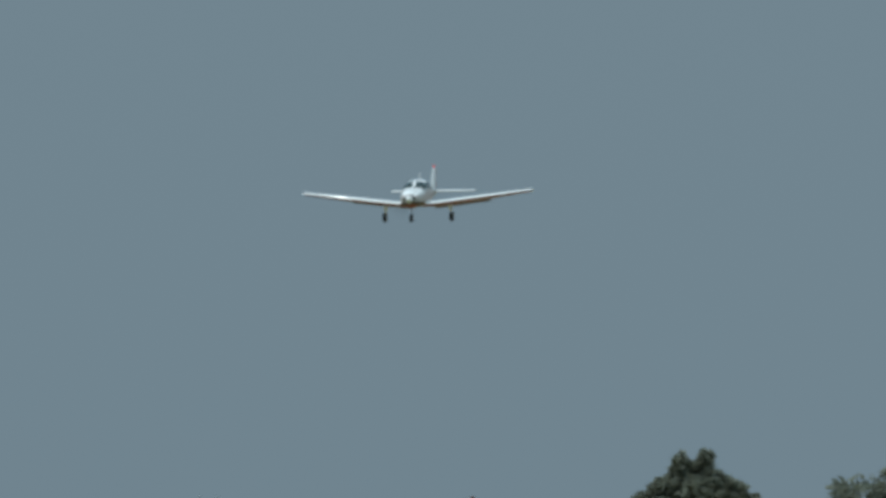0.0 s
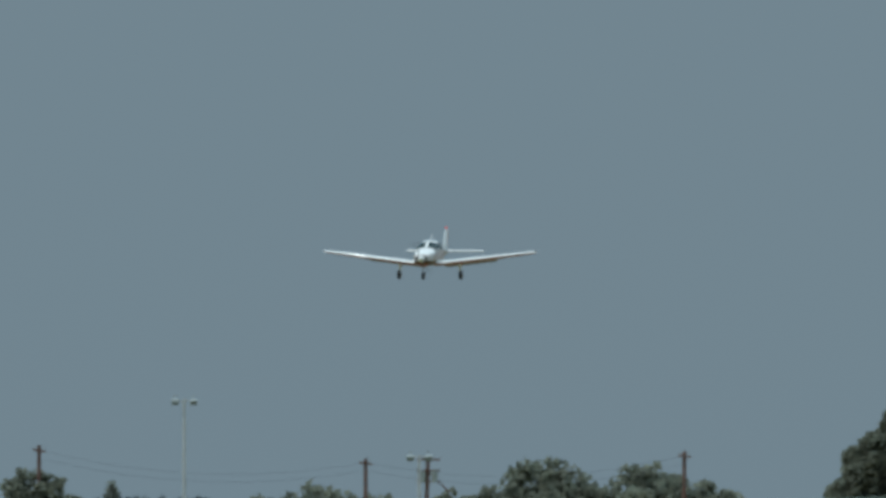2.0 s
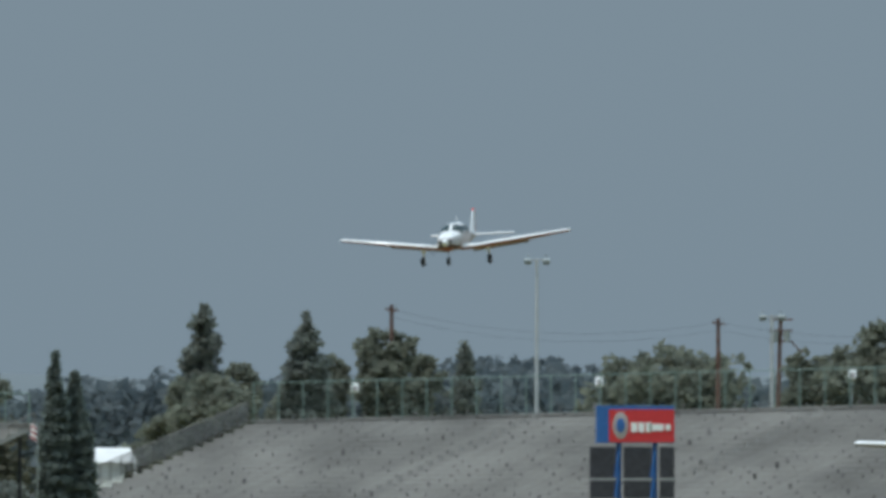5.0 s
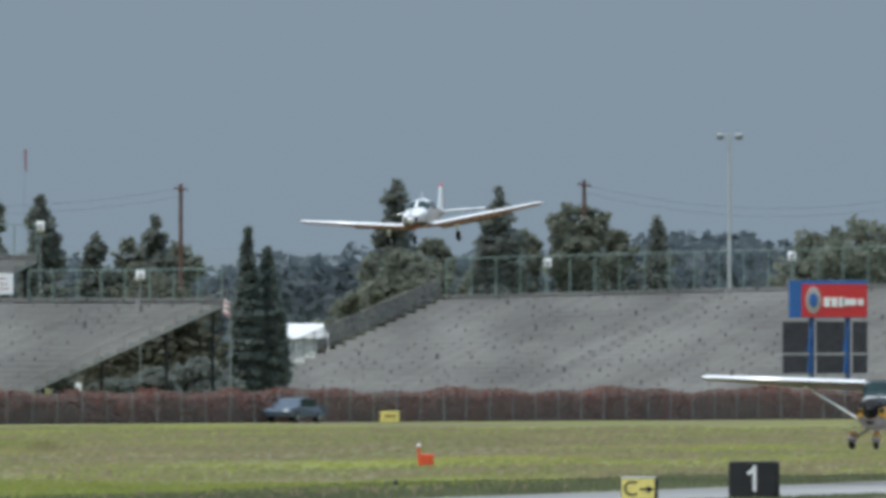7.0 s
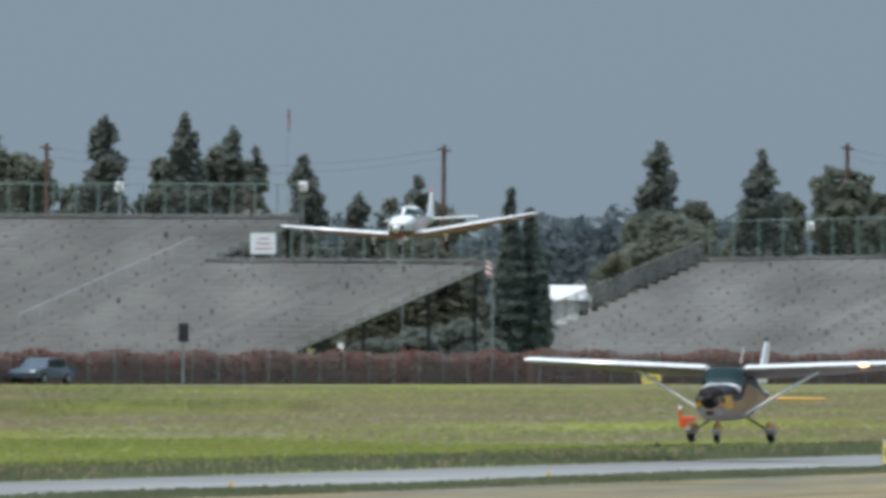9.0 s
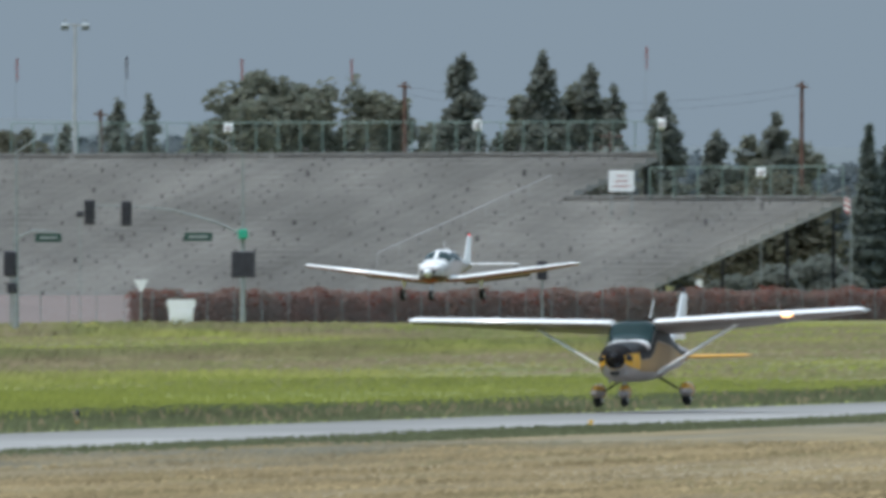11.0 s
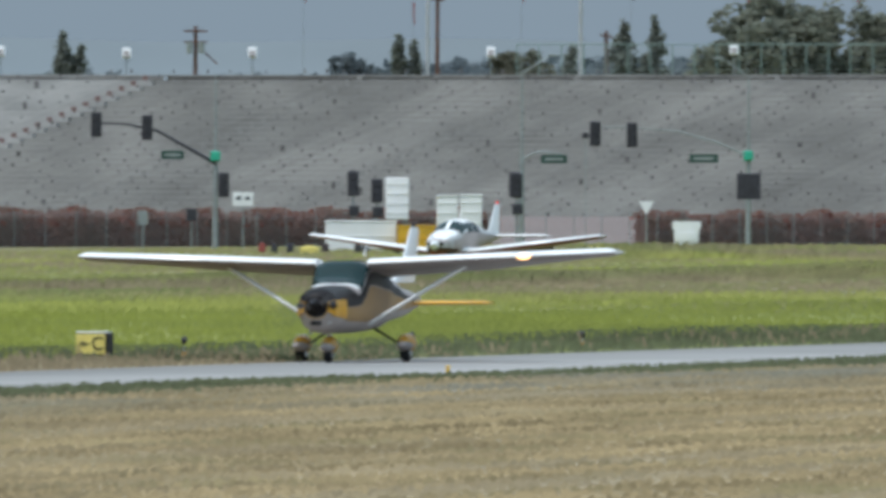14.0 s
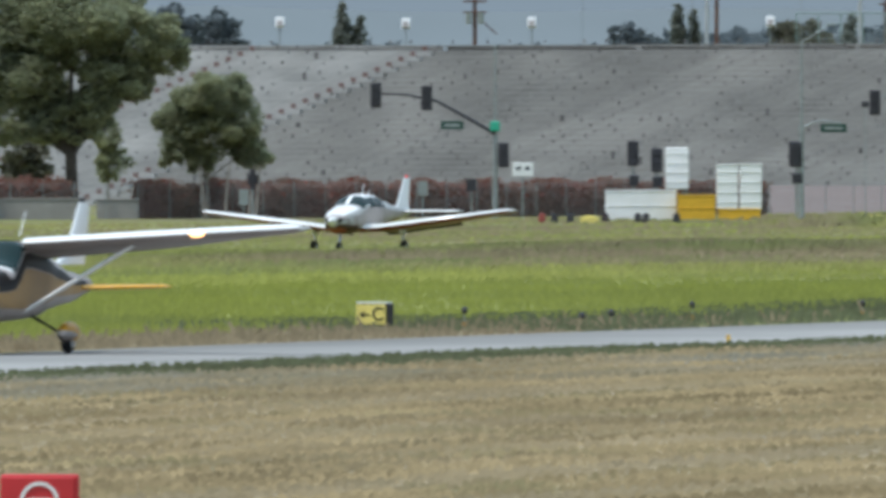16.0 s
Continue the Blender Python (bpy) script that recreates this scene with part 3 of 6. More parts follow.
    cloud_object("crown", v, f, mt, t)
    return t


def lobed_tree(b, r, lobes, label, seed, leaves, material, girth=0.4, fork=3.0, spray=0.24, bark=None):
    """A large tree whose crown is a group of lobes (x, z, half width, half height), each on a limb of its own."""
    rnd = random.Random(seed)
    t = hub("tree", Matrix.Translation(site(b, r)), label, "tree")
    bm = B()
    rod(bm, (0, 0, -0.1), (0.05, 0, fork * 0.5), girth, girth * 0.72, 10)
    rod(bm, (0.05, 0, fork * 0.5), (0, 0.05, fork), girth * 0.72, girth * 0.66, 10)
    blobs = []
    for x, z, w, h in lobes:
        y = rnd.uniform(-0.35, 0.35) * w
        mid = Vector((x * 0.45, y * 0.4, fork + (z - fork) * 0.55))
        rod(bm, (0, 0.05, fork * 0.97), mid, girth * 0.42, girth * 0.24, 6)
        rod(bm, mid, (x, y, z), girth * 0.24, 0.03, 5)
        for i in range(3):
            a = rnd.uniform(0, 6.28)
            rod(bm, mid.lerp(Vector((x, y, z)), 0.5), (x + math.cos(a) * w * 0.7, y + math.sin(a) * w * 0.7, z + rnd.uniform(-0.4, 0.5) * h), 0.05, 0.015, 4)
        blobs.append(((x, y, z), (w, w * 0.9, h)))
    part("trunk", bm, bark or M_bark, t)
    v, f = leaf_cloud(clumps(blobs, seed, 15, 0.33), leaves, spray, seed, 0.6)
    cloud_object("crown", v, f, material, t)
    return t


CON, BRO = "ragged dark green conifer behind the stands", "rounded dark green broadleaf tree behind the stands"
# behind the right-hand stand
lobed_tree(3896, 1405, ((0.1, 14.8, 3.0, 2.7), (-2.7, 13.4, 2.2, 2.2), (3.0, 13.6, 2.2, 2.0), (-0.95, 17.4, 0.75, 1.3), (0.75, 17.5, 0.75, 1.3), (-4.2, 11.8, 1.5, 2.2),
                       (4.6, 11.4, 1.6, 2.2), (-2.4, 15.5, 0.9, 1.2), (2.6, 15.6, 1.1, 1.2), (0, 10.7, 5.2, 3.0), (0, 7.2, 4.6, 3.0)),
           "broad dense dark conifer with two pointed tops", 11, 34000, M_leaf, 0.5, 4.0, 0.34)
tree(4215, 1330, -362, 190, "tree", BRO, 13, leaves=2500)
for b_, d_, w_, s_ in ((3241, -298, 190, 14), (3425, -290, 190, 15), (3150, -246, 110, 16), (3560, -262, 190, 17), (2835, -253, 235, 18), (3330, -262, 120, 19), (3085, -232, 80, 20), (2905, -236, 120, 21), (2770, -232, 110, 22)):
    tree(b_, 1340, d_, w_, "tree", BRO, s_, leaves=2600 if w_ > 150 else 1400, foot=0.15)
tree(2029, 1290, -324, 92, "conifer", CON, 23, leaves=2200, foot=0.2)
tree(2050, 1280, -205, 130, "tree", BRO, 24, leaves=1600, foot=0.05)
tree(1985, 1285, -190, 90, "tree", BRO, 25, leaves=1200, foot=0.05)
tree(1955, 1300, -120, 130, "bush", "dense dark green shrub mass", 60, leaves=1500)
tree(2209, 1290, -312, 85, "conifer", CON, 26, leaves=2000, foot=0.2)
tree(2200, 1292, -215, 110, "tree", BRO, 27, leaves=1300, foot=0.1)
tree(2102, 1297, -222, 62, "tree", BRO, 72, leaves=1100, foot=0.1)
tree(2264, 1296, -228, 56, "tree", BRO, 73, leaves=1000, foot=0.1)
tree(2352, 1295, -282, 105, "tree", BRO, 28, leaves=1900, foot=0.1)
tree(2410, 1300, -238, 70, "tree", BRO, 29, leaves=1000, foot=0.1)
tree(2491, 1300, -256, 48, "conifer", CON, 30, leaves=900, foot=0.3)
# between the stands
tree(1768, 1225, -238, 62, "cypress", "tall narrow dark cypress", 31, leaves=2600)
tree(1802, 1226, -205, 80, "cypress", "tall narrow dark cypress", 32, leaves=2800)
tree(1680, 1222, -5, 120, "bush", "dull grey-green shrub at the stand end", 33, leaves=1500, material=M_conifer)
tree(1600, 1216, 10, 110, "bush", "dark shrub in the shade of the stand end", 34, leaves=1200, material=M_conifer)
tree(1525, 1212, 30, 90, "bush", "dark shrub in the shade of the stand end", 35, leaves=900, material=M_conifer)
tree(1730, 1218, 30, 90, "bush", "dull grey-green shrub at the stand end", 36, leaves=900, material=M_conifer)
# behind the left-hand stands
tree(1400, 1300, -296, 75, "conifer", CON, 37, leaves=1900, foot=0.15)
tree(1497, 1300, -229, 72, "conifer", CON, 38, leaves=1500, foot=0.1)
tree(1604, 1300, -261, 85, "conifer", CON, 39, leaves=1700, foot=0.1)
tree(1560, 1302, -215, 80, "tree", BRO, 40, leaves=1100, foot=0.1)
tree(1645, 1302, -214, 70, "tree", BRO, 41, leaves=1000, foot=0.1)
tree(1600, 1262, -160, 190, "bush", "dull brownish shrubs behind the low fence", 61, leaves=1500, material=M_bush)
tree(1191, 1320, -368, 95, "conifer", CON, 42, leaves=2300, foot=0.2)
tree(1152, 1322, -295, 75, "tree", BRO, 43, leaves=1200, foot=0.2)
tree(1281, 1320, -343, 80, "conifer", CON, 44, leaves=1900, foot=0.2)
tree(1240, 1322, -290, 90, "tree", BRO, 45, leaves=1300, foot=0.2)
tree(1318, 1318, -311, 48, "conifer", CON, 46, leaves=1000, foot=0.2)
tree(1047, 1320, -364, 84, "conifer", CON, 47, leaves=2400, foot=0.2)
tree(985, 1325, -238, 60, "tree", BRO, 48, leaves=800)
for b_, d_, w_, s_ in ((700, -334, 190, 49), (640, -322, 120, 50), (770, -318, 120, 51), (872, -308, 120, 52), (925, -270, 80, 53)):
    tree(b_, 1325, d_, w_, "tree", BRO, s_, leaves=2400 if w_ > 150 else 1500, foot=0.15)
tree(439, 1330, -285, 52, "conifer", CON, 54, leaves=1100, foot=0.2)
tree(492, 1330, -290, 50, "conifer", CON, 55, leaves=1000, foot=0.2)
tree(345, 1330, -242, 40, "conifer", CON, 62, leaves=700, foot=0.2)
tree(242, 1335, -234, 120, "tree", "light olive broadleaf tree behind the stands", 56, leaves=1200, foot=0.1, material=M_bush)
tree(42, 1335, -259, 28, "conifer", CON, 57, leaves=700, foot=0.2)
tree(66, 1335, -248, 30, "conifer", CON, 58, leaves=700, foot=0.2)
tree(-556, 1340, -262, 40, "conifer", CON, 59, leaves=900, foot=0.2)
tree(-524, 1340, -236, 34, "conifer", CON, 63, leaves=600, foot=0.2)
HAZY = "broadleaf tree far behind the stands, haze painted into its grey"
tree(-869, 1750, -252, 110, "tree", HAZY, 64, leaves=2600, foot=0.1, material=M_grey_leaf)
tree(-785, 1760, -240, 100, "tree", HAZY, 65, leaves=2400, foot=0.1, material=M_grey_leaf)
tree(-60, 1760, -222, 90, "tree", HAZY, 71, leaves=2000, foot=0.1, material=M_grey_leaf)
# before the stands, at the road
M_stem = mat("pale_bark", (0.30, 0.27, 0.24), 0.85, vary=0.15)
# leaf tone raised above natural brightness, haze put into the colour
M_olive = mat("olive_foliage", (0.372, 0.383, 0.233), 0.75, vary=0.15, scale=0.4, fine=3, second=(0.284, 0.310, 0.211), island=0.25, thin=0.6)
lobed_tree(-1034, 985, ((0.1, 10.0, 3.41, 2.09), (-1.8, 9.4, 3.08, 2.31), (3.3, 8.8, 2.20, 1.65), (4.4, 7.9, 1.43, 1.21), (1.9, 6.7, 1.87, 1.43), (3.1, 6.5, 1.21, 1.10), (-1.8, 6.7, 2.31, 1.87),
                       (-3.1, 4.7, 1.65, 1.54), (0.3, 4.9, 1.60, 1.30), (-1.3, 4.6, 1.40, 1.20), (1.3, 5.6, 1.20, 1.00), (-4.1, 7.7, 2.64, 2.42), (-5.2, 9.6, 2.20, 1.98), (0.9, 8.0, 1.76, 1.43)),
           "large spreading dark green tree with a stout trunk", 66, 60000, M_olive, 0.42, 3.2, 0.15)
lobed_tree(-794, 992, ((0.35, 6.0, 1.93, 1.26), (-0.95, 4.75, 1.59, 1.54), (1.5, 4.9, 1.59, 1.49), (0.3, 4.0, 1.76, 1.43), (2.1, 3.2, 1.10, 0.94), (-1.5, 3.6, 1.04, 1.10), (-0.3, 2.9, 0.88, 0.66)),
           "rounded olive-green tree on several pale trunks", 67, 26000, M_olive, 0.13, 1.9, 0.12, M_stem)
lobed_tree(-968, 1000, ((0.0, 4.0, 0.83, 1.10), (0.15, 2.7, 0.94, 0.99), (-0.2, 5.0, 0.50, 0.66)), "slim grey-green young tree beside a stout trunk", 69, 2600, M_olive, 0.08, 1.4, 0.13, M_stem)
tree(-1112, 1010, -20, 110, "tree", "small half-bare twiggy tree", 68, leaves=260, foot=0.3, material=M_bush)

t = hub("young_trees", Matrix.Translation(site(-770, 990)), "cluster of slim pale trunks under the olive tree", "tree")
for x_, l_ in ((-0.7, -0.3), (0.25, 0.2), (1.4, 0.3), (1.75, 0.2)):
    part("stem", rod(B(), (x_, 0, 0), (x_ + l_, 0, 2.6), 0.10, 0.06, 7), M_stem, t)


def far_woods():
    """Wooded skyline beyond the stands, its haze painted into the leaf colour."""
    rnd = random.Random(5)
    blobs = []
    for i in range(560):
        b = rnd.uniform(-2200, 5200)
        r = rnd.uniform(2050, 2500)
        h = EYE + r / UNIT * (188 + 22 * math.sin(b / 310.0) + 12 * math.sin(b / 97.0) + rnd.uniform(-16, 14))
        p = site(b, r)
        w = rnd.uniform(3, 7)
        blobs.append(((p.x, p.y, h * 0.5), (w, w, h * 0.5)))
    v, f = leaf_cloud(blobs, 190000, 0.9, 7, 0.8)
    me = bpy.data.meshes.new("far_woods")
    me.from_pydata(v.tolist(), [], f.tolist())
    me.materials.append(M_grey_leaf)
    tagged(new("far_woods", me), "wooded skyline with haze painted into its grey-green", "woods", kind="stuff")


far_woods()

# distant ridge, its blue-grey colour standing in for haze
M_ridge = mat("haze_tinted_hillside", (0.155, 0.180, 0.190), 0.95, vary=0.08, scale=0.004, fine=0.03)
bm = B()
rings = []
for k in range(0, 121):
    b = -4000 + k * 90.0
    up = 205 + 22 * math.sin(b / 900.0 + 2.0) + 8 * math.sin(b / 210.0) + (22 if b < 0 else 22 * max(0.0, 1 - b / 1500.0))
    p, q = site(b, 4100), site(b, 4400)
    rings.append([p, p + (q - p) * 0.5 + Vector((0, 0, EYE + up * 4250 / UNIT)), q])
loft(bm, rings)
tagged(link_bm("backdrop_ridge", bm, M_ridge), "distant ridge with haze painted blue-grey", kind="structure")


# ---- hedge with its wire fence ----
HEDGE_L, HEDGE_R = site(-1500, 962), site(4300, 1320)


def hedge_at(b):
    """Plan point of the hedge line at a bearing."""
    d = HEDGE_R - HEDGE_L
    t = math.tan(b / UNIT)
    k = (t * HEDGE_L.y - HEDGE_L.x) / (d.x - t * d.y)
    return HEDGE_L + d * k


def hedge(b0, b1, seed, n, height=1.76):
    p, q = hedge_at(b0), hedge_at(b1)
    rng = np.random.default_rng(seed)
    t = hub("hedge", Matrix.Translation(p), "clipped hedge with red-brown leaves and red flowers", "hedge")
    d = np.array(q - p)
    k = rng.uniform(0, 1, n)
    z = rng.uniform(0, 1, n) ** 0.8 * (height + 0.14 * np.sin(k * 61) + 0.1 * np.sin(k * 173))
    side = rng.normal(0, 0.30, n)
    nrm = np.array([d[1], -d[0], 0]) / np.linalg.norm(d)
    c = k[:, None] * d + side[:, None] * nrm + np.stack([0 * z, 0 * z, z], 1)

    def sprays(c, size):
        m = len(c)
        e1, e2 = rng.normal(size=(m, 3)), rng.normal(size=(m, 3))
        e1 /= np.linalg.norm(e1, axis=1)[:, None]
        e2 /= np.linalg.norm(e2, axis=1)[:, None]
        s = size * rng.uniform(0.6, 1.3, m)[:, None]
        v = np.stack([c - e1 * s, c + e2 * s, c + e1 * s, c - e2 * s], 1).reshape(-1, 3)
        v[:, 2] = np.maximum(v[:, 2], 0.0)
        o = np.arange(m) * 4
        return v, np.stack([o, o + 1, o + 2, o + 3], 1)
    v, f = sprays(c, 0.085)
    cloud_object("foliage", v, f, M_hedge, t)
    red = c[(rng.uniform(0, 1, n) < 0.12) & (z > height * 0.55)]
    v, f = sprays(red, 0.12)
    tagged(cloud_object("flower", v, f, M_hedge_red, t), kind="stuff")
    bm = B()
    a = Vector((0, 0, 0))
    e = q - p
    sd = Vector((nrm[0], nrm[1], 0)) * 0.3
    up = Vector((0, 0, height * 0.82))
    loft(bm, [[o - sd, o + sd, o + sd + up, o - sd + up] for o in (a, e)])
    part("core", bm, M_hedge, t)


hedge(470, 1790, 81, 60000, 1.66)
hedge(1800, 4200, 82, 80000)
hedge(-915, 190, 83, 48000)
hedge(-1500, -1045, 84, 16000, 1.9)
TOWARDS = Vector((0.3, -1.3, 0))
wire_fence("perimeter_fence", hedge_at(-1500) + TOWARDS, hedge_at(4200) + TOWARDS, 1.75, 3.0, M_steel, "thin galvanised wire perimeter fence before the hedge", post_r=0.03, rails=(), wires=18, wire_r=0.0045)

# bare pinkish earth in the gap of the hedge
M_dirt = mat("pinkish_bare_earth", (0.195, 0.145, 0.127), 0.95, vary=0.12, scale=0.3, fine=3)
bm = B()
pts = [hedge_at(190) + Vector((0, -2, 0.03)), hedge_at(475) + Vector((0, -2, 0.03)), site(500, 1170) + Vector((0, 0, 1.3)), site(170, 1170) + Vector((0, 0, 1.3))]
bm.faces.new([bm.verts.new(p) for p in pts])
bmesh.ops.subdivide_edges(bm, edges=bm.edges, cuts=6, use_grid_fill=True)
tagged(link_bm("earth_ramp", bm, M_dirt), "bare pinkish earth behind the hedge gap", kind="structure")


# low pale wall where the hedge breaks off by the trees
M_paving = mat("pale_concrete", (0.33, 0.31, 0.285), 0.85, vary=0.12, scale=0.4, fine=4)
for b_, w_, h_ in ((-1130, 6.4, 0.95), (-949, 2.0, 0.90)):
    t = hub("low_wall", Matrix.Translation(hedge_at(b_) + Vector((0, -2.4, 0))), "low pale concrete wall at the end of the hedge", "wall")
    part("wall_block", box(B(), (0, 0, h_ / 2 - 0.05), (w_, 0.25, h_ + 0.1), bevel=0.03), M_paving, t)
    part("coping", box(B(), (0, 0, h_ + 0.04), (w_ + 0.1, 0.34, 0.08), bevel=0.02), M_paving, t)

# ---- grass ----
def tufts(name, n, s_range, a_range, height, width, material, label, seed, fade=0.0):
    """Blades of grass strewn along the runway."""
    rng = np.random.default_rng(seed)
    s, a = rng.uniform(*s_range, n), rng.uniform(*a_range, n)
    o, d = along(0, 0), (along(1, 0) - along(0, 0))
    x, y = o.x + d.x * s - d.y * a, o.y + d.y * s + d.x * a
    bear = np.arctan2(x, y) * UNIT
    rank = 0.5 + 0.5 * np.sin(s * 0.05 + 3 * np.sin(a * 0.11)) * np.sin(a * 0.17 + 2 * np.sin(s * 0.031))
    ok = (bear > -1350) & (bear < 3300) & (rng.uniform(0, 1, n) < 0.25 + 0.75 * rank)
    if fade:       # thin out towards the far side
        ok &= rng.uniform(0, 1, n) < np.clip((a_range[1] - a) / fade, 0, 1)
    x, y, rank = x[ok], y[ok], rank[ok]
    m = len(x)
    h = height * rng.uniform(0.35, 1.15, m) * (0.55 + 0.6 * rank)
    w = width * rng.uniform(0.6, 1.4, m)
    z = np.zeros(m)
    tip = rng.normal(0, 0.35, m) * h
    v = np.stack([np.stack([x - w, y, z], 1), np.stack([x + w, y, z], 1), np.stack([x + w * 0.4 + tip, y + h * 1.1, h], 1), np.stack([x - w * 0.5 + tip, y + h * 0.9, h * 0.9], 1)], 1).reshape(-1, 3)
    o = np.arange(m) * 4
    me = bpy.data.meshes.new(name)
    me.from_pydata(v.tolist(), [], np.stack([o, o + 1, o + 2, o + 3], 1).tolist())
    me.materials.append(material)
    tagged(new(name, me), label, "grass", kind="stuff")


M_blade = mat("fresh_grass_blade", (0.275, 0.298, 0.062), 0.8, vary=0.12, scale=0.04, fine=0.5, second=(0.225, 0.245, 0.066), island=0.12, thin=0.45)
M_verge = mat("dark_verge_grass", (0.142, 0.156, 0.084), 0.85, vary=0.15, scale=0.1, fine=1, island=0.2, thin=0.4)
M_straw = mat("dry_straw", (0.25, 0.20, 0.125), 0.85, vary=0.15, scale=0.2, fine=1, second=(0.20, 0.158, 0.095), island=0.15, thin=0.3)
tufts("verge_grass", 60000, (-160, 260), (-7.8, -4.7), 0.10, 0.015, M_verge, "low dark green grass along the runway edge", 91)
tufts("dry_verge", 12000, (-160, 55), (3.6, 10), 0.14, 0.03, M_straw, "dry tan verge grass by the taxiway sign", 89)
tufts("verge_grass", 40000, (40, 260), (3.4, 12.0), 0.19, 0.022, M_verge, "dark rank grass beyond the runway edge", 92)
tufts("field_grass", 130000, (-80, 230), (9.0, 52), 0.20, 0.022, M_blade, "yellow-green field grass between the runways", 93, 26)
tufts("tall_grass", 60000, (225, 420), (62, 70), 0.46, 0.05, M_ground, "tall yellow-green grass along the far runway", 90)
tufts("tall_weed", 6500, (517, 556), (96, 114), 0.62, 0.09, M_ground, "lumpy tall yellow-green weeds before the hedge", 87)
tufts("weed", 5000, (-160, 260), (-6.8, -5.2), 0.12, 0.05, M_verge, "ragged dark weeds along the near runway edge", 88)
tufts("dry_clump", 1500, (-120, 200), (4.0, 8), 0.30, 0.035, M_straw, "pale dry grass clumps at the runway edge", 98)
tufts("mown_straw", 130000, (-190, 40), (-48, -7), 0.085, 0.05, M_ground, "short dry mown grass tufts", 95)
tufts("field_grass", 90000, (-60, 260), (38, 110), 0.26, 0.08, M_ground, "patchy green and brown field grass", 94)
tufts("field_grass", 90000, (180, 700), (8, 150), 0.15, 0.13, M_ground, "patchy green and brown field grass", 97)


# ---- lamps, poles and boards round the stands ----
def floodlight_mast(b, r, top_drop, foot_drop, label):
    top, foot = site(b, r, top_drop), site(b, r)
    t = hub("floodlight_mast", Matrix.Translation(foot), label, "floodlight mast")
    h = top.z - foot.z
    part("pole", rod(B(), (0, 0, 0), (0, 0, h), 0.17, 0.09), M_pole_white, t)
    part("cross_arm", box(B(), (0, 0, h - 0.1), (1.3, 0.09, 0.09)), M_pole_white, t)
    for x in (-0.62, 0.62):
        bm = B()
        box(bm, (x, -0.1, h - 0.18), (0.46, 0.4, 0.34), bevel=0.06, rx=25)
        part("lamp_head", bm, M_steel, t)
        part("bracket", rod(B(), (x * 0.8, 0, h + 0.25), (x * 1.15, 0, h + 0.18), 0.035), M_steel, t)
    return t


floodlight_mast(2620, 1352, -402, -134, "tall pale floodlight mast with twin heads over the stand")
floodlight_mast(3036, 1353, -303, -143, "short pale lamp mast with twin heads on the stand top")
floodlight_mast(363, 1226, -414, -180, "tall pale floodlight mast with twin heads over the stand")
floodlight_mast(92, 1226, -366, -180, "tall pale floodlight mast with twin heads over the stand")


def utility_pole(b, r, top_drop, label, arms=1, lean=0.0):
    h = EYE - top_drop * r / UNIT
    t = hub("utility_pole", Matrix.Translation(site(b, r)), label, "utility pole")
    part("pole", rod(B(), (0, 0, -0.3), (lean, 0, h), 0.20, 0.13), M_wood, t)
    for i in range(arms):
        part("cross_arm", box(B(), (lean, -0.15, h - 0.35 - 0.75 * i), (0.9 if arms == 1 else 1.6, 0.12, 0.13), ry=8 if arms == 1 else 0), M_wood, t)
    for x in (-0.35, 0.3):
        part("insulator", rod(B(), (lean + x, -0.15, h - 0.28), (lean + x, -0.15, h - 0.08), 0.045, 0.03, 6), M_steel, t)
    if arms > 1:
        for x in (-0.42, 0.42):
            part("transformer", rod(B(), (lean + x, -0.2, h - 1.9), (lean + x, -0.2, h - 1.1), 0.22, 0.22, 10), M_steel, t)
        part("brace", rod(B(), (lean, 0, h - 1.2), (lean + 1.5, 0, h - 2.6), 0.05), M_wood, t)
    return t


UP = "weathered brown wooden utility pole behind the stands"
for b_, d_ in ((946, -312), (1649, -313), (2363, -320), (2941, -297), (3505, -310), (109, -325), (408, -262)):
    utility_pole(b_, 1400, d_, UP)
utility_pole(3040, 1395, -304, "leaning wooden utility pole with cross-arms and transformers", 3, 0.45)
utility_pole(-319, 1400, -268, "wooden utility pole with two cross-arms", 2)
utility_pole(1312, 1395, -225, "short wooden pole with crossed arms behind the fence", 2)


def power_line(b0, d0, b1, d1):
    p, q = site(b0, 1400, d0), site(b1, 1400, d1)
    rings = []
    for i in range(13):
        k = i / 12
        c = p.lerp(q, k) - Vector((0, 0, 1.2 * 4 * k * (1 - k)))
        rings.append([c + Vector((0, math.cos(a) * 0.008, math.sin(a) * 0.008)) for a in (0, 2.1, 4.2)])
    tagged(link_bm("power_line", loft(B(), rings), M_signal), "thin sagging black power line", "power line")


for o_ in (0, 14):
    power_line(2363, -312 + o_, 2941, -290 + o_)
    power_line(2941, -290 + o_, 3505, -302 + o_)
    power_line(946, -304 + o_, 1649, -305 + o_)


def loudspeaker(b, r, drop, foot):
    t = hub("loudspeaker_post", Matrix.Translation(site(b, r)), "white weatherproof loudspeaker on a short post", "loudspeaker", "loudspeakers along the stands")
    h = EYE - drop * r / UNIT
    part("post", rod(B(), (0, 0, 0), (0, 0, h), 0.04), M_steel, t)
    part("cabinet", box(B(), (0, -0.1, h), (0.52, 0.35, 0.62), bevel=0.06, rx=-12), M_plain_white, t)
    part("grille", box(B(), (0, -0.30, h - 0.06), (0.3, 0.03, 0.34), bevel=0.01, rx=-12), M_under, t)


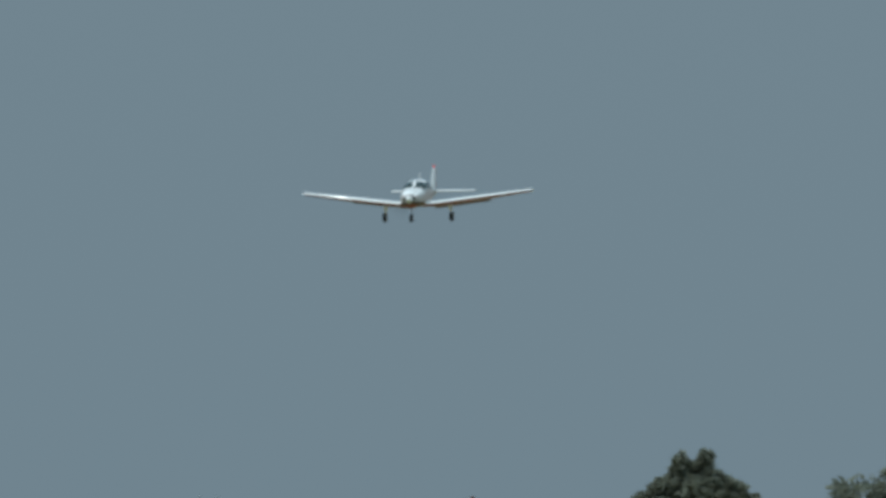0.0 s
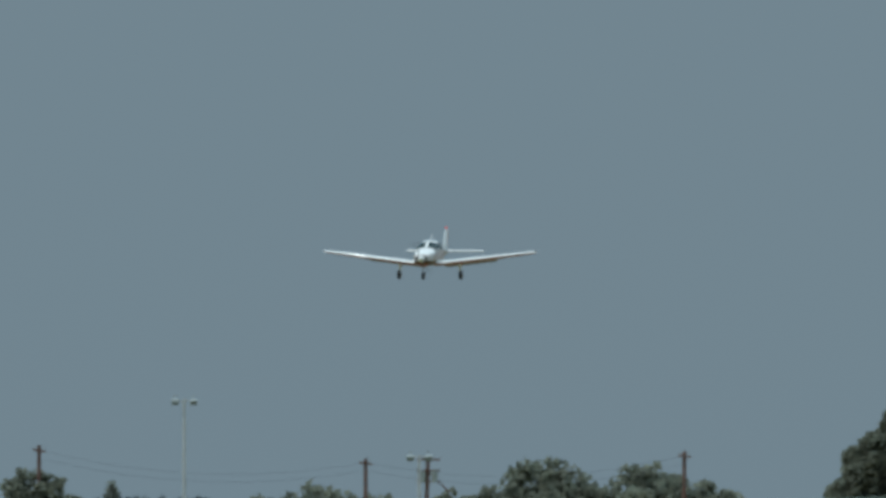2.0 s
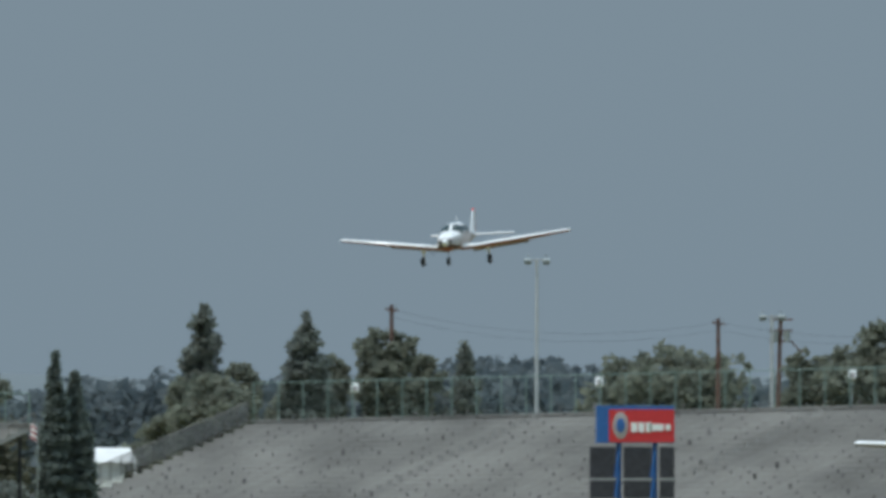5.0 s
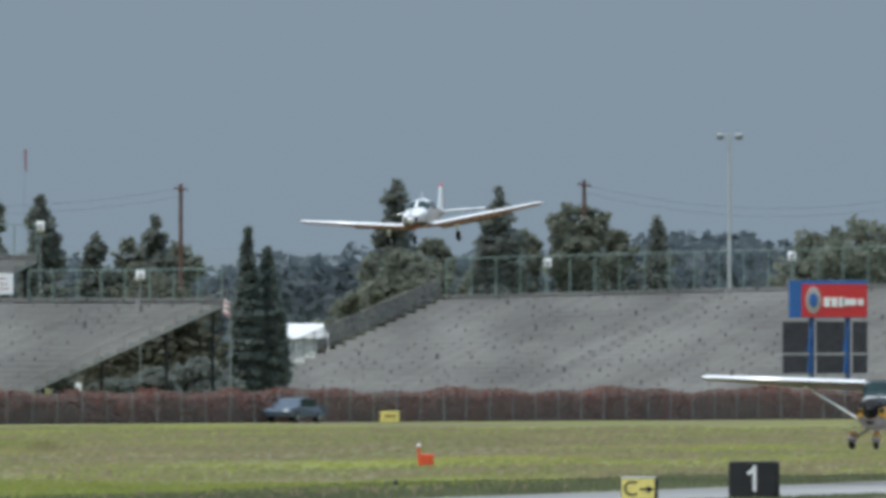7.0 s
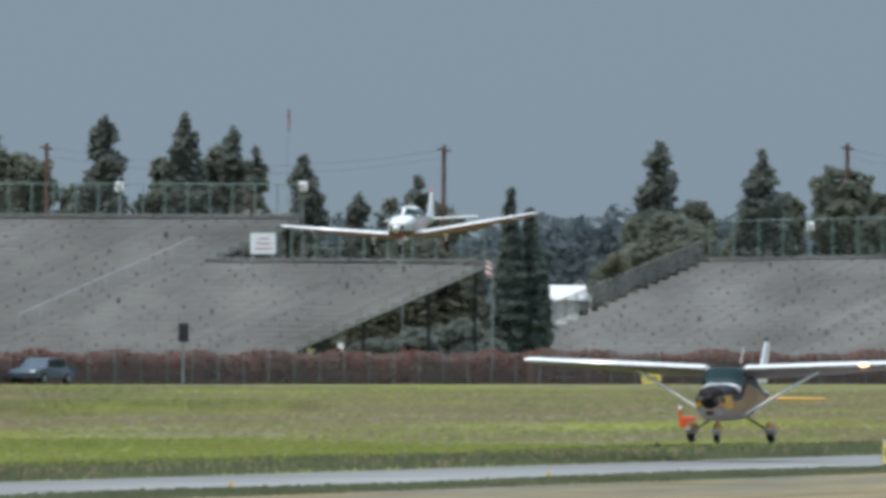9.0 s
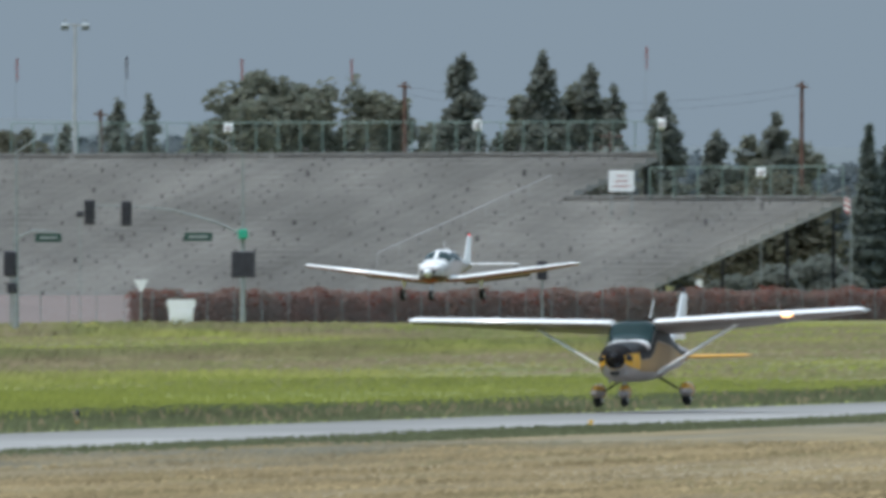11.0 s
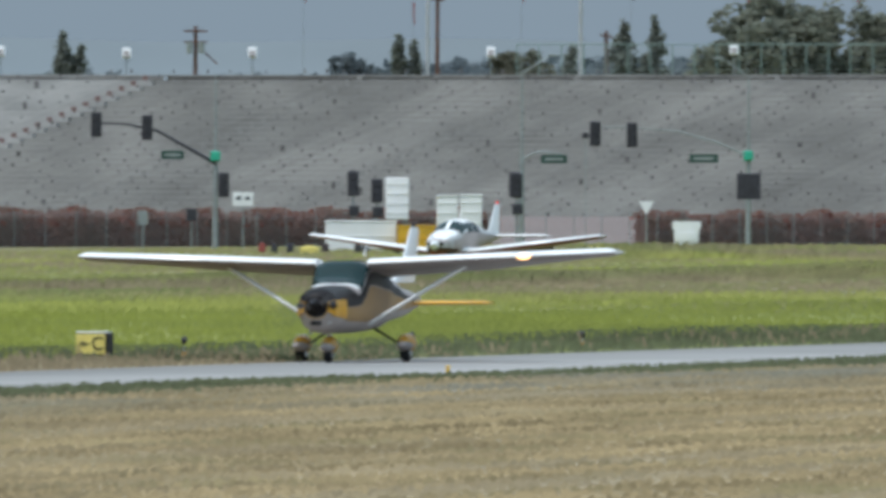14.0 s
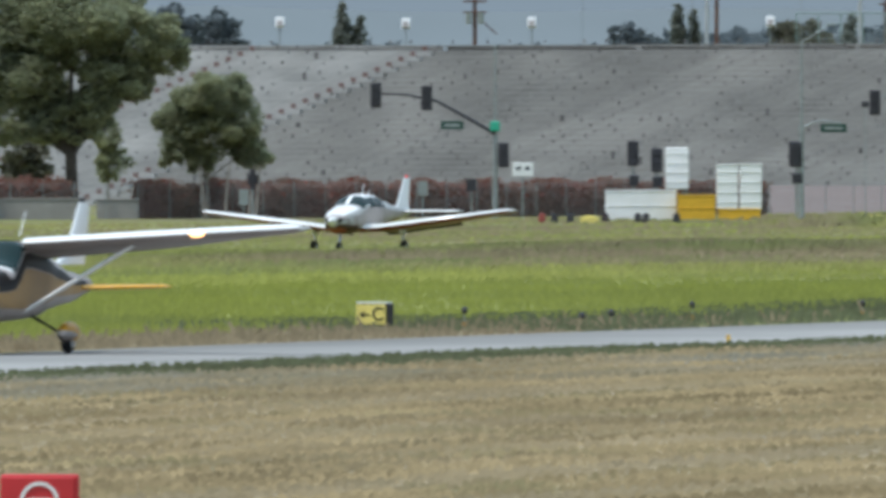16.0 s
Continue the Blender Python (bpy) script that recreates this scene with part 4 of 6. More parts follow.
for b_, d_, f_ in ((634, -230, -186), (1075, -235, -186), (1577, -152, -106), (-664, -222, -178), (-441, -220, -180), (-218, -222, -180), (204, -224, -182)):
    loudspeaker(b_, 1210 if f_ == -106 else 1226, d_, f_)
loudspeaker(1400, 1240, -238, -190)
for b_, d_, f_ in ((2298, -173, -118), (2730, -185, -131), (3178, -198, -143), (3600, -209, -152)):
    loudspeaker(b_, 1353, d_, f_)


M_flag_red = mat("faded_red_cloth", (0.34, 0.075, 0.065), 0.8, vary=0.15)
M_flag_dark = mat("dark_cloth", (0.05, 0.035, 0.045), 0.8, vary=0.15)


def pennant(b, top, cloth, r=1230):
    foot = site(b, r)
    h = EYE - top * r / UNIT
    t = hub("pennant_pole", Matrix.Translation(foot), "thin pole with a narrow limp pennant on the stand top", "flagpole", "pennants on the stand top")
    part("pole", rod(B(), (0, 0, 0), (0, 0, h), 0.022, 0.014, 6), M_steel, t)
    part("pennant", loft(B(), [[Vector((0.02, 0, h)), Vector((0.14, 0.05, h)), Vector((0.14, 0.07, h)), Vector((0.02, 0.02, h))],
                               [Vector((0.04, 0, h - 0.7)), Vector((0.13, -0.05, h - 0.75)), Vector((0.13, -0.03, h - 0.75)), Vector((0.04, 0.02, h - 0.7))],
                               [Vector((0.08, 0, h - 1.35)), Vector((0.15, 0.03, h - 1.4)), Vector((0.15, 0.05, h - 1.4)), Vector((0.08, 0.02, h - 1.35))]]), cloth, t)


for b_, d_, c_ in ((-128, -350, M_flag_red), (65, -312, M_flag_red), (258, -352, M_flag_red), (452, -356, M_flag_dark), (656, -352, M_flag_red), (850, -352, M_flag_red), (1372, -374, M_flag_red)):
    pennant(b_, d_, c_)


def scoreboard(b, r):
    """A tower with a red advertising panel above two dark display panels."""
    k = r / UNIT
    t = hub("scoreboard_tower", Matrix.Translation(site(b, r)), "blue-framed scoreboard tower with a red panel over dark displays", "scoreboard")

    def zz(d):
        return EYE - d * k
    w = 138 * k
    part("blue_case", box(B(), (w / 2, 0.3, (zz(-142) + zz(-76)) / 2), (w, 1.0, 66 * k), bevel=0.03), M_blue, t)
    part("red_panel", box(B(), (w / 2 + 10.5 * k, -0.24, (zz(-136) + zz(-77)) / 2), (116 * k, 0.1, 58 * k)), M_red, t, "red advertising panel")
    em = part("emblem", ball(B(), (42 * k, -0.30, zz(-107)), (14 * k, 0.05, 24 * k), 16), M_under, t, "pale oval emblem")
    part("emblem_core", ball(B(), (42 * k, -0.34, zz(-107)), (8 * k, 0.05, 13 * k), 14), M_blue, em)
    for i, (x, wd, hh) in enumerate(((66, 11, 17), (79, 11, 17), (92, 10, 17), (106, 24, 12), (126, 9, 11))):
        part("lettering_bar", box(B(), (x * k, -0.31, zz(-104)), (wd * k, 0.05, hh * k)), M_sign_white, t)
    for d0, d1 in ((-69, -14), (-10, 22)):
        for x0, x1 in ((-12, 34), (48, 98), (112, 138)):
            part("display_panel", box(B(), ((x0 + x1) / 2 * k, 0.0, (zz(d0) + zz(d1)) / 2), ((x1 - x0) * k, 0.35, (d1 - d0) * k), bevel=0.02), M_signal, t, "dark display panel")
    for d0 in (-12, 24):
        part("catwalk", box(B(), (63 * k, 0.1, zz(d0)), (150 * k, 0.5, 0.07)), M_steel, t)
    for x in (40, 104):
        part("mast", rod(B(), (x * k, 0.25, -0.2), (x * k, 0.25, zz(-78)), 0.17, n=10), M_blue, t)
        for d0 in (-16, 20):
            part("bracket", rod(B(), ((x - 7) * k, -0.15, zz(d0)), (x * k, -0.15, zz(d0 - 46)), 0.10, n=6), M_blue, t)
    return t


scoreboard(2726, 1285)
scoreboard(3609, 1275)

# sign at the stand step
M_stripe = mat("striped_red_cloth", (0.5, 0.12, 0.12), 0.8, vary=0.1)
t = hub("sign_board", Matrix.Translation(site(1330, 1201, -117)), "white sign board with faint red writing on the stand", "sign")
part("board", box(B(), (0, 0, 0.65), (1.5, 0.08, 1.25), bevel=0.02), M_plain_white, t)
for i in range(3):
    part("writing_bar", box(B(), (0, -0.05, 0.35 + 0.3 * i), (1.0 - 0.2 * i, 0.02, 0.05)), M_stripe, t)
for x in (-0.6, 0.6):
    part("leg", rod(B(), (x, 0.05, -1.6), (x, 0.05, 0.2), 0.05), M_steel, t)

# flag between the stands
t = hub("flagpole", Matrix.Translation(site(1737, 1200)), "pole with a limp red and white striped flag", "flagpole")
part("pole", rod(B(), (0, 0, 0), (0, 0, EYE + 118 * 1200 / UNIT), 0.05, 0.03), M_steel, t)
part("cloth", loft(B(), [[Vector((x, 0.08 * math.sin(x * 9), z)) for z in (6.9 - 0.5 * x, 5.9 - 0.8 * x)] + [Vector((x, 0.08 * math.sin(x * 9) + 0.02, z)) for z in (5.9 - 0.8 * x, 6.9 - 0.5 * x)] for x in (-0.05, -0.2, -0.3, -0.42)]), M_sign_white, t)
for i in range(3):
    part("stripe", loft(B(), [[Vector((x, 0.08 * math.sin(x * 9) - 0.02, z)) for z in (6.8 - 0.33 * i - 0.5 * x, 6.65 - 0.33 * i - 0.55 * x)] + [Vector((x, 0.08 * math.sin(x * 9) - 0.012, z)) for z in (6.65 - 0.33 * i - 0.55 * x, 6.8 - 0.33 * i - 0.5 * x)] for x in (-0.05, -0.2, -0.3, -0.42)]), M_stripe, t)

# white marquee between the stands
t = hub("white_tent", Matrix.Translation(site(1868, 1400)), "white peaked tent beyond the stands", "tent")
w_ = 1400 / UNIT
part("canopy", loft(B(), [[Vector((-44 * w_, 0, EYE + 40 * w_)), Vector((44 * w_, 0, EYE + 40 * w_)), Vector((44 * w_, 3, EYE + 40 * w_)), Vector((-44 * w_, 3, EYE + 40 * w_))],
                           [Vector((-42 * w_, 1, EYE + 62 * w_)), Vector((34 * w_, 1, EYE + 66 * w_)), Vector((34 * w_, 2, EYE + 66 * w_)), Vector((-42 * w_, 2, EYE + 66 * w_))]]), M_plain_white, t)
part("wall", box(B(), (-8 * w_, 1.5, EYE + 18 * w_), (60 * w_, 2.5, 46 * w_)), M_plain_white, t)
for x in (-43, 42):
    part("post", rod(B(), (x * w_, 0.1, 0), (x * w_, 0.1, EYE + 40 * w_), 0.06), M_plain_white, t)


# ---- road junction before the stands ----
ROAD_R = 985.0


def signal_head(parent, x, z, y=0.0, wide=0.52, high=1.2, lit=False):
    bm = box(B(), (x, y, z), (wide, 0.18, high), bevel=0.05)
    hd = part("signal_head", bm, M_signal, parent, "black three-lamp signal head")
    for i in range(3):
        part("visor", rod(B(), (x, y - 0.05, z + (1 - i) * 0.36), (x, y - 0.28, z + (1 - i) * 0.36), 0.15, 0.16, 10), M_signal, hd)
    return hd


def mast_signal(b, arm, heads, sign, top_drop, label, box_drop=None, lamp=0):
    """A traffic-signal mast: pole, curved arm, heads at bearings, street sign, tall lamp post above."""
    r = ROAD_R
    k = r / UNIT
    t = hub("traffic_signal", Matrix.Translation(site(b, r)), label, "traffic signal")

    def X(bb):
        return (bb - b) * k

    def Z(d):
        return EYE - d * k
    part("pole", rod(B(), (0, 0, 0), (0, 0, Z(-40)), 0.15, 0.12, 10), M_steel, t)
    part("lamp_post", rod(B(), (0, 0, Z(-40)), (0, 0, Z(top_drop)), 0.07, 0.05, 8), M_steel, t)
    if arm:
        side = 1 if arm[-1][0] > b else -1
        pts = [Vector((X(bb), -0.05, Z(d))) for bb, d in arm]
        bm = B()
        for i, (p, q) in enumerate(zip(pts, pts[1:])):
            w0 = 0.10 if b < 0 else 0.055
            rod(bm, p, q, w0 * (1 - 0.15 * i), w0 * (0.85 - 0.15 * i), 8)
        part("mast_arm", bm, M_signal if b < 0 else M_steel, t)
    for bb, d in heads:
        signal_head(t, X(bb), Z(d), -0.2)
    if sign:
        sg = part("street_sign", box(B(), (X(sign[0]), -0.15, Z(sign[1])), (sign[2] * k, 0.05, 15 * k), bevel=0.01), M_sign_green, t, "dark green street sign")
        part("writing_bar", box(B(), (X(sign[0]), -0.185, Z(sign[1])), (sign[2] * k * 0.7, 0.02, 5 * k)), M_steel, sg)
    if lamp:
        part("lamp_arm", rod(B(), (0, 0, Z(top_drop) - 0.05), (lamp * 1.3, 0, Z(top_drop) + 0.8), 0.03), M_steel, t)
        part("street_lamp", box(B(), (lamp * 1.5, 0, Z(top_drop) + 0.84), (0.5, 0.2, 0.1), bevel=0.03), M_steel, t)
    if box_drop is not None:
        part("signal_box", box(B(), (0, -0.1, Z(box_drop)), (0.48, 0.4, 0.48), bevel=0.08), M_lit_green, t, "bright green box")
    return t


mast_signal(-283, [(-283, -25), (-330, -52), (-385, -82), (-440, -94), (-497, -96)], [(-404, -88), (-494, -93), (-268, 13)], (-359, -40, 40), -182,
            "grey traffic-signal mast with a dark curved arm and three heads", -38)
mast_signal(660, [(660, -40), (615, -62), (540, -84), (454, -92), (380, -92)], [(454, -78), (389, -80)], (581, -37, 50), -184,
            "grey traffic-signal mast with a long arm and two heads", -42, -1)
t = hub("signal_sensor", Matrix.Translation(site(372, ROAD_R - 1)), "small dark detector on a slim post at the junction", "sensor")
part("post", rod(B(), (0, 0.1, 0), (0, 0.1, EYE + 76 * ROAD_R / UNIT), 0.025), M_steel, t)
part("detector", box(B(), (0, -0.05, EYE + 77 * ROAD_R / UNIT), (0.34, 0.3, 0.28), bevel=0.04), M_signal, t)
mast_signal(259, [(259, -35), (290, -48), (330, -44)], [(246, 10)], (316, -35, 46), -188, "slim grey signal pole with one head and a street sign", lamp=1)
t = hub("warning_sign", Matrix.Translation(site(661, 975)), "back of a large dark rounded sign on a post", "sign")
part("plate", box(B(), (0, 0, EYE - 12 * 975 / UNIT), (1.15, 0.12, 1.25), bevel=0.05), M_signal, t)
part("post", rod(B(), (0, 0.1, 0), (0, 0.1, 3.2), 0.06), M_steel, t)


def post_signal(b, drop, high, label, r=975.0, pedestrian=None):
    t = hub("post_signal", Matrix.Translation(site(b, r)), label, "traffic signal")
    z = EYE - drop * r / UNIT
    part("post", rod(B(), (0, 0.1, 0), (0, 0.1, z), 0.055), M_steel, t)
    signal_head(t, 0, z, 0, 0.55, high)
    if pedestrian is not None:
        part("pedestrian_head", box(B(), (0.05, 0, EYE - pedestrian * r / UNIT), (0.5, 0.3, 0.5), bevel=0.04), M_signal, t)


post_signal(-39, 10, 1.2, "black signal head on a grey post", pedestrian=58)
post_signal(3, 22, 1.15, "dark maroon-backed signal head on a grey post", pedestrian=60)
post_signal(250, 12, 1.2, "black signal head with a pedestrian unit below", 982, 54)
post_signal(1190, 22, 1.0, "small signal head seen from the side", 1080)
post_signal(-712, 56, 0.5, "small dark pedestrian signal before the trees")


def flat_sign(b, r, drop, w, h, label, colour, posts=1, tri=False):
    t = hub("road_sign", Matrix.Translation(site(b, r)), label, "sign")
    z = EYE - drop * r / UNIT
    if tri:
        bm = loft(B(), [[Vector((-w / 2, y, z + h / 2)), Vector((w / 2, y, z + h / 2)), Vector((0.04, y, z - h / 2)), Vector((-0.04, y, z - h / 2))] for y in (0, 0.04)])
    else:
        bm = box(B(), (0, 0, z), (w, 0.06, h), bevel=0.015)
    part("plate", bm, colour, t)
    part("post", rod(B(), (0, 0.08, 0), (0, 0.08, z), 0.04), M_steel, t)
    return t


s_ = flat_sign(-234, 980, 38, 1.0, 0.66, "white road sign with a small dark panel of writing", M_plain_white)
for x_ in (-0.2, 0.22):
    part("writing_bar", box(B(), (x_, -0.04, EYE - 38 * 980 / UNIT + 0.05), (0.22, 0.015, 0.16)), M_signal, s_)
flat_sign(480, 1000, 50, 0.72, 0.62, "white triangular give-way sign on a post", M_plain_white, tri=True)
flat_sign(-411, 970, 72, 0.45, 0.7, "small weathered grey sign before the hedge", M_steel)
flat_sign(-325, 972, 66, 0.5, 0.6, "small dark sign before the hedge", M_signal)
flat_sign(1468, 1150, 46, 0.35, 0.5, "small white sign above the hedge", M_plain_white)
flat_sign(-728, 960, 88, 0.45, 0.75, "small pale sign before the hedge", M_steel)


# ---- crates and barriers beside the road ----
def crate(b0, b1, d0, d1, r, colour, label, name="storage_bin", ribs=3, deep=1.6, lid=True, lift=0.0):
    k = r / UNIT
    w, h = (b1 - b0) * k, (d1 - d0) * k
    z0 = EYE - d1 * k
    t = hub(name, Matrix.Translation(site((b0 + b1) / 2, r) + Vector((0, 0, max(z0, 0)))), label, "container")
    part("body", box(B(), (0, deep / 2, h / 2), (w, deep, h), bevel=0.06), colour, t)
    for i in range(ribs):
        part("rib", box(B(), (0, -0.005, h * (i + 0.7) / (ribs + 0.4)), (w * 0.96, 0.05, 0.05), bevel=0.012), colour, t)
    if lid:
        part("lid", box(B(), (0, deep / 2, h + 0.02), (w + 0.06, deep + 0.06, 0.07), bevel=0.02), colour, t)
    return t


crate(-88, 38, 77, 128, 968, M_plain_white, "long white storage container on the grass edge", ribs=1)
crate(40, 107, 85, 128.5, 967, M_safety_yellow, "bright yellow storage bin", ribs=1)
crate(112, 187, 110, 128.5, 967, M_safety_yellow, "low bright yellow base bin", ribs=0)
crate(109, 147, 31, 108.5, 967, M_plain_white, "tall white stacked crate on a yellow base", ribs=4)
crate(150, 189, 30, 108.5, 967, M_plain_white, "tall white stacked crate on a yellow base", ribs=4)
t = hub("white_cabinet", Matrix.Translation(site(39, 972)), "tall white ribbed panel raised on two posts", "cabinet")
k_ = 972 / UNIT
part("panel", box(B(), (0, 0, EYE - 36 * k_), (41 * k_, 0.5, 74 * k_), bevel=0.06), M_plain_white, t)
for i in range(4):
    part("rib", box(B(), (0, -0.26, EYE - (10 + 17 * i) * k_), (38 * k_, 0.04, 0.05), bevel=0.01), M_plain_white, t)
for x in (-0.45, 0.45):
    part("post", rod(B(), (x, 0.1, 0), (x, 0.1, EYE - 70 * k_), 0.06), M_steel, t)
part("rail", rod(B(), (-3.4 + 2.9, 0, 0), (-3.4 + 2.9, 0, 1.2), 0.05), M_steel, t)

# white flared cabinet at the other side of the gap
t = hub("white_hopper", Matrix.Translation(site(551, 970)), "white flared plastic hopper standing in the grass", "container")
k_ = 970 / UNIT
part("body", loft(B(), [[Vector((sx * w, sy * 0.6, z)) for sx, sy in ((-1, -1), (1, -1), (1, 1), (-1, 1))] for z, w in ((0, 20 * k_), (0.5, 21 * k_), (1.05, 22 * k_), (1.1, 25 * k_), (1.42, 25 * k_), (1.45, 23 * k_))]), M_plain_white, t)
part("band", box(B(), (0, -0.63, 0.72), (30 * k_, 0.04, 0.4), bevel=0.01), M_plain_white, t)


def litter(b, r, size, colour, label, name):
    t = hub(name, Matrix.Translation(site(b, r)), label, "equipment")
    w, d, h = size
    part("case", box(B(), (0, 0, h / 2), (w, d, h), bevel=min(size) * 0.15), colour, t)
    part("cap", box(B(), (0, 0, h + 0.02), (w * 0.6, d * 0.6, 0.06), bevel=0.01), colour, t)


litter(-116, 925, (0.85, 0.5, 0.32), M_sign_yellow, "low yellow marker box in the grass", "marker_box")
for b_, c_ in ((-200, M_flag_red), (-178, M_signal), (-150, M_signal), (-88, M_flag_dark), (-30, M_signal), (-16, M_signal), (38, M_signal)):
    litter(b_, 930, (0.32, 0.3, 0.42), c_, "small dark equipment box in the grass", "equipment_box")
litter(397, 945, (1.0, 0.4, 0.34), M_sign_yellow, "low yellow airfield sign in the grass", "marker_box")
litter(806, 1080, (0.95, 0.5, 0.45), M_plain_white, "small pale green-white box at the hedge", "marker_box")


# ---- airfield signs ----
def cabinet_sign(b, r, w, h, foot, face, side, label, name="airfield_sign", turn=0.0, deep=0.24, round_off=0.025):
    """A lit-box airfield sign on two frangible legs."""
    t = hub(name, Matrix.Translation(site(b, r)) @ pose(0, 0, 0, 0, 0, turn), label, "airfield sign")
    part("case", box(B(), (0, deep / 2 - 0.03, foot + h / 2), (w, deep, h), bevel=round_off), side, t)
    if turn:
        part("lid", box(B(), (-0.02, deep / 2 - 0.03, foot + h + 0.015), (w * 0.94, deep * 0.9, 0.03), bevel=0.008), M_sign_white, t, "white top plate")
    part("face", box(B(), (-0.02 * w, -0.045, foot + h / 2), (w * (1 - 0.06 - round_off), 0.03, h * 0.92), bevel=0.008), face, t)
    for x in (-0.32 * w, 0.32 * w):
        part("leg", rod(B(), (x, 0.08, 0), (x, 0.08, foot + 0.02), 0.03), M_steel, t)
    return t


def letter(parent, text, x, z, size, material, y):
    cu = bpy.data.curves.new("letter", "FONT")
    cu.body, cu.size, cu.extrude, cu.align_x, cu.align_y = text, size, 0.006, "CENTER", "CENTER"
    tmp = bpy.data.objects.new("letter", cu)
    me = bpy.data.meshes.new_from_object(tmp)
    bpy.data.objects.remove(tmp)
    me.materials.append(material)
    ob = new("letter", me)
    ob.parent = parent
    ob.matrix_local = pose(x, y, z, 90, 0, 0)
    return ob


def arrow(parent, x, z, size, material, y, sgn):
    bm = box(B(), (x - sgn * size * 0.1, y, z), (size * 0.8, 0.014, size * 0.16))
    tip = [(sgn * 0.62, 0), (sgn * 0.12, 0.30), (sgn * 0.12, -0.30)]
    loft(bm, [[Vector((x + a * size, yy, z + b * size)) for a, b in tip] for yy in (y - 0.008, y + 0.008)])
    part("arrow", bm, material, parent)


s_ = cabinet_sign(-500, 384, 0.64, 0.42, 0.09, M_sign_yellow, M_black, "yellow taxiway sign with black arrow and letter", turn=-20, deep=0.34)
letter(s_, "C", 0.13, 0.30, 0.36, M_black, -0.066)
arrow(s_, -0.13, 0.30, 0.18, M_black, -0.066, -1)
s_ = cabinet_sign(2460, 495, 0.89, 0.56, 0.04, M_sign_yellow, M_black, "yellow taxiway sign with black letter and arrow", turn=-12)
letter(s_, "C", -0.2, 0.325, 0.52, M_black, -0.066)
arrow(s_, 0.17, 0.325, 0.32, M_black, -0.066, 1)
s_ = cabinet_sign(2664, 505, 1.27, 0.90, 0.06, M_black, M_black, "black runway distance sign with a white figure", round_off=0.09)
letter(s_, "1", 0.0, 0.49, 0.95, M_sign_white, -0.066)
part("figure_flag", box(B(), (-0.09, -0.066, 0.70), (0.2, 0.014, 0.09), ry=-38), M_sign_white, s_)
s_ = cabinet_sign(2019, 1110, 1.05, 0.62, 0.08, M_sign_yellow, M_sign_yellow, "pale yellow airfield sign seen across the field")
part("writing_bar", box(B(), (0, -0.07, 0.44), (0.6, 0.02, 0.1)), M_tan, s_)
s_ = cabinet_sign(-1089, 160, 0.62, 0.60, 0.28, M_red, M_red, "red no-entry airfield sign with a white ring and bar")
bm = B()
n_ = 36
loft(bm, [[Vector((math.cos(6.28319 * j / n_) * r_, y_, 0.67 + math.sin(6.28319 * j / n_) * r_)) for j in range(n_)] for r_, y_ in ((0.155, -0.062), (0.155, -0.072), (0.125, -0.072), (0.125, -0.062))], caps=False)
part("ring", bm, M_sign_white, s_)
part("bar", box(B(), (0, -0.067, 0.67), (0.20, 0.012, 0.05)), M_sign_white, s_)

t = hub("orange_marker", Matrix.Translation(site(2081, 655)), "small orange-red equipment box with a stub pole", "equipment")
part("case", box(B(), (0.05, 0, 0.24), (0.46, 0.36, 0.42), bevel=0.05), M_orange, t)
part("stub", rod(B(), (-0.18, 0, 0.1), (-0.2, 0, 0.72), 0.045), M_orange, t)
part("cap", ball(B(), (-0.2, 0, 0.72), (0.07, 0.07, 0.06), 8), M_plain_white, t)
part("foot", box(B(), (0, 0, 0.02), (0.56, 0.44, 0.05)), M_signal, t)


def edge_light(s, a, tall=0.34):
    t = hub("runway_edge_light", Matrix.Translation(along(s, a)), "small dark runway edge light on a stalk", "runway light", "runway edge lights")
    part("stalk", rod(B(), (0, 0, 0), (0, 0, tall), 0.012, n=6), M_steel, t)
    part("lens", ball(B(), (0, 0, tall + 0.05), (0.06, 0.06, 0.075), 8), M_signal, t)
    part("collar", rod(B(), (0, 0, 0), (0, 0, tall * 0.45), 0.06, 0.045, 8), M_tan, t)


for b_, h_ in ((-337, 0.31), (-129, 0.13), (-77, 0.17), (66, 0.28), (368, 0.20), (2032, 0.26)):
    y_ = 94.09 / (0.2343 - 0.972 * b_ / UNIT)
    edge_light((y_ * b_ / UNIT + 7.4) * math.sin(ALONG) + (y_ - 341.0) * math.cos(ALONG), 7.0, h_)
for s_ in (18, 75, 110):
    t = hub("reflector_stake", Matrix.Translation(along(s_, -4.6)), "short yellow reflector stake at the verge", "marker")
    part("stake", box(B(), (0, 0, 0.08), (0.07, 0.03, 0.17), bevel=0.008), M_safety_yellow, t)
    part("foot", box(B(), (0, 0, 0.015), (0.14, 0.1, 0.03)), M_tyre, t)


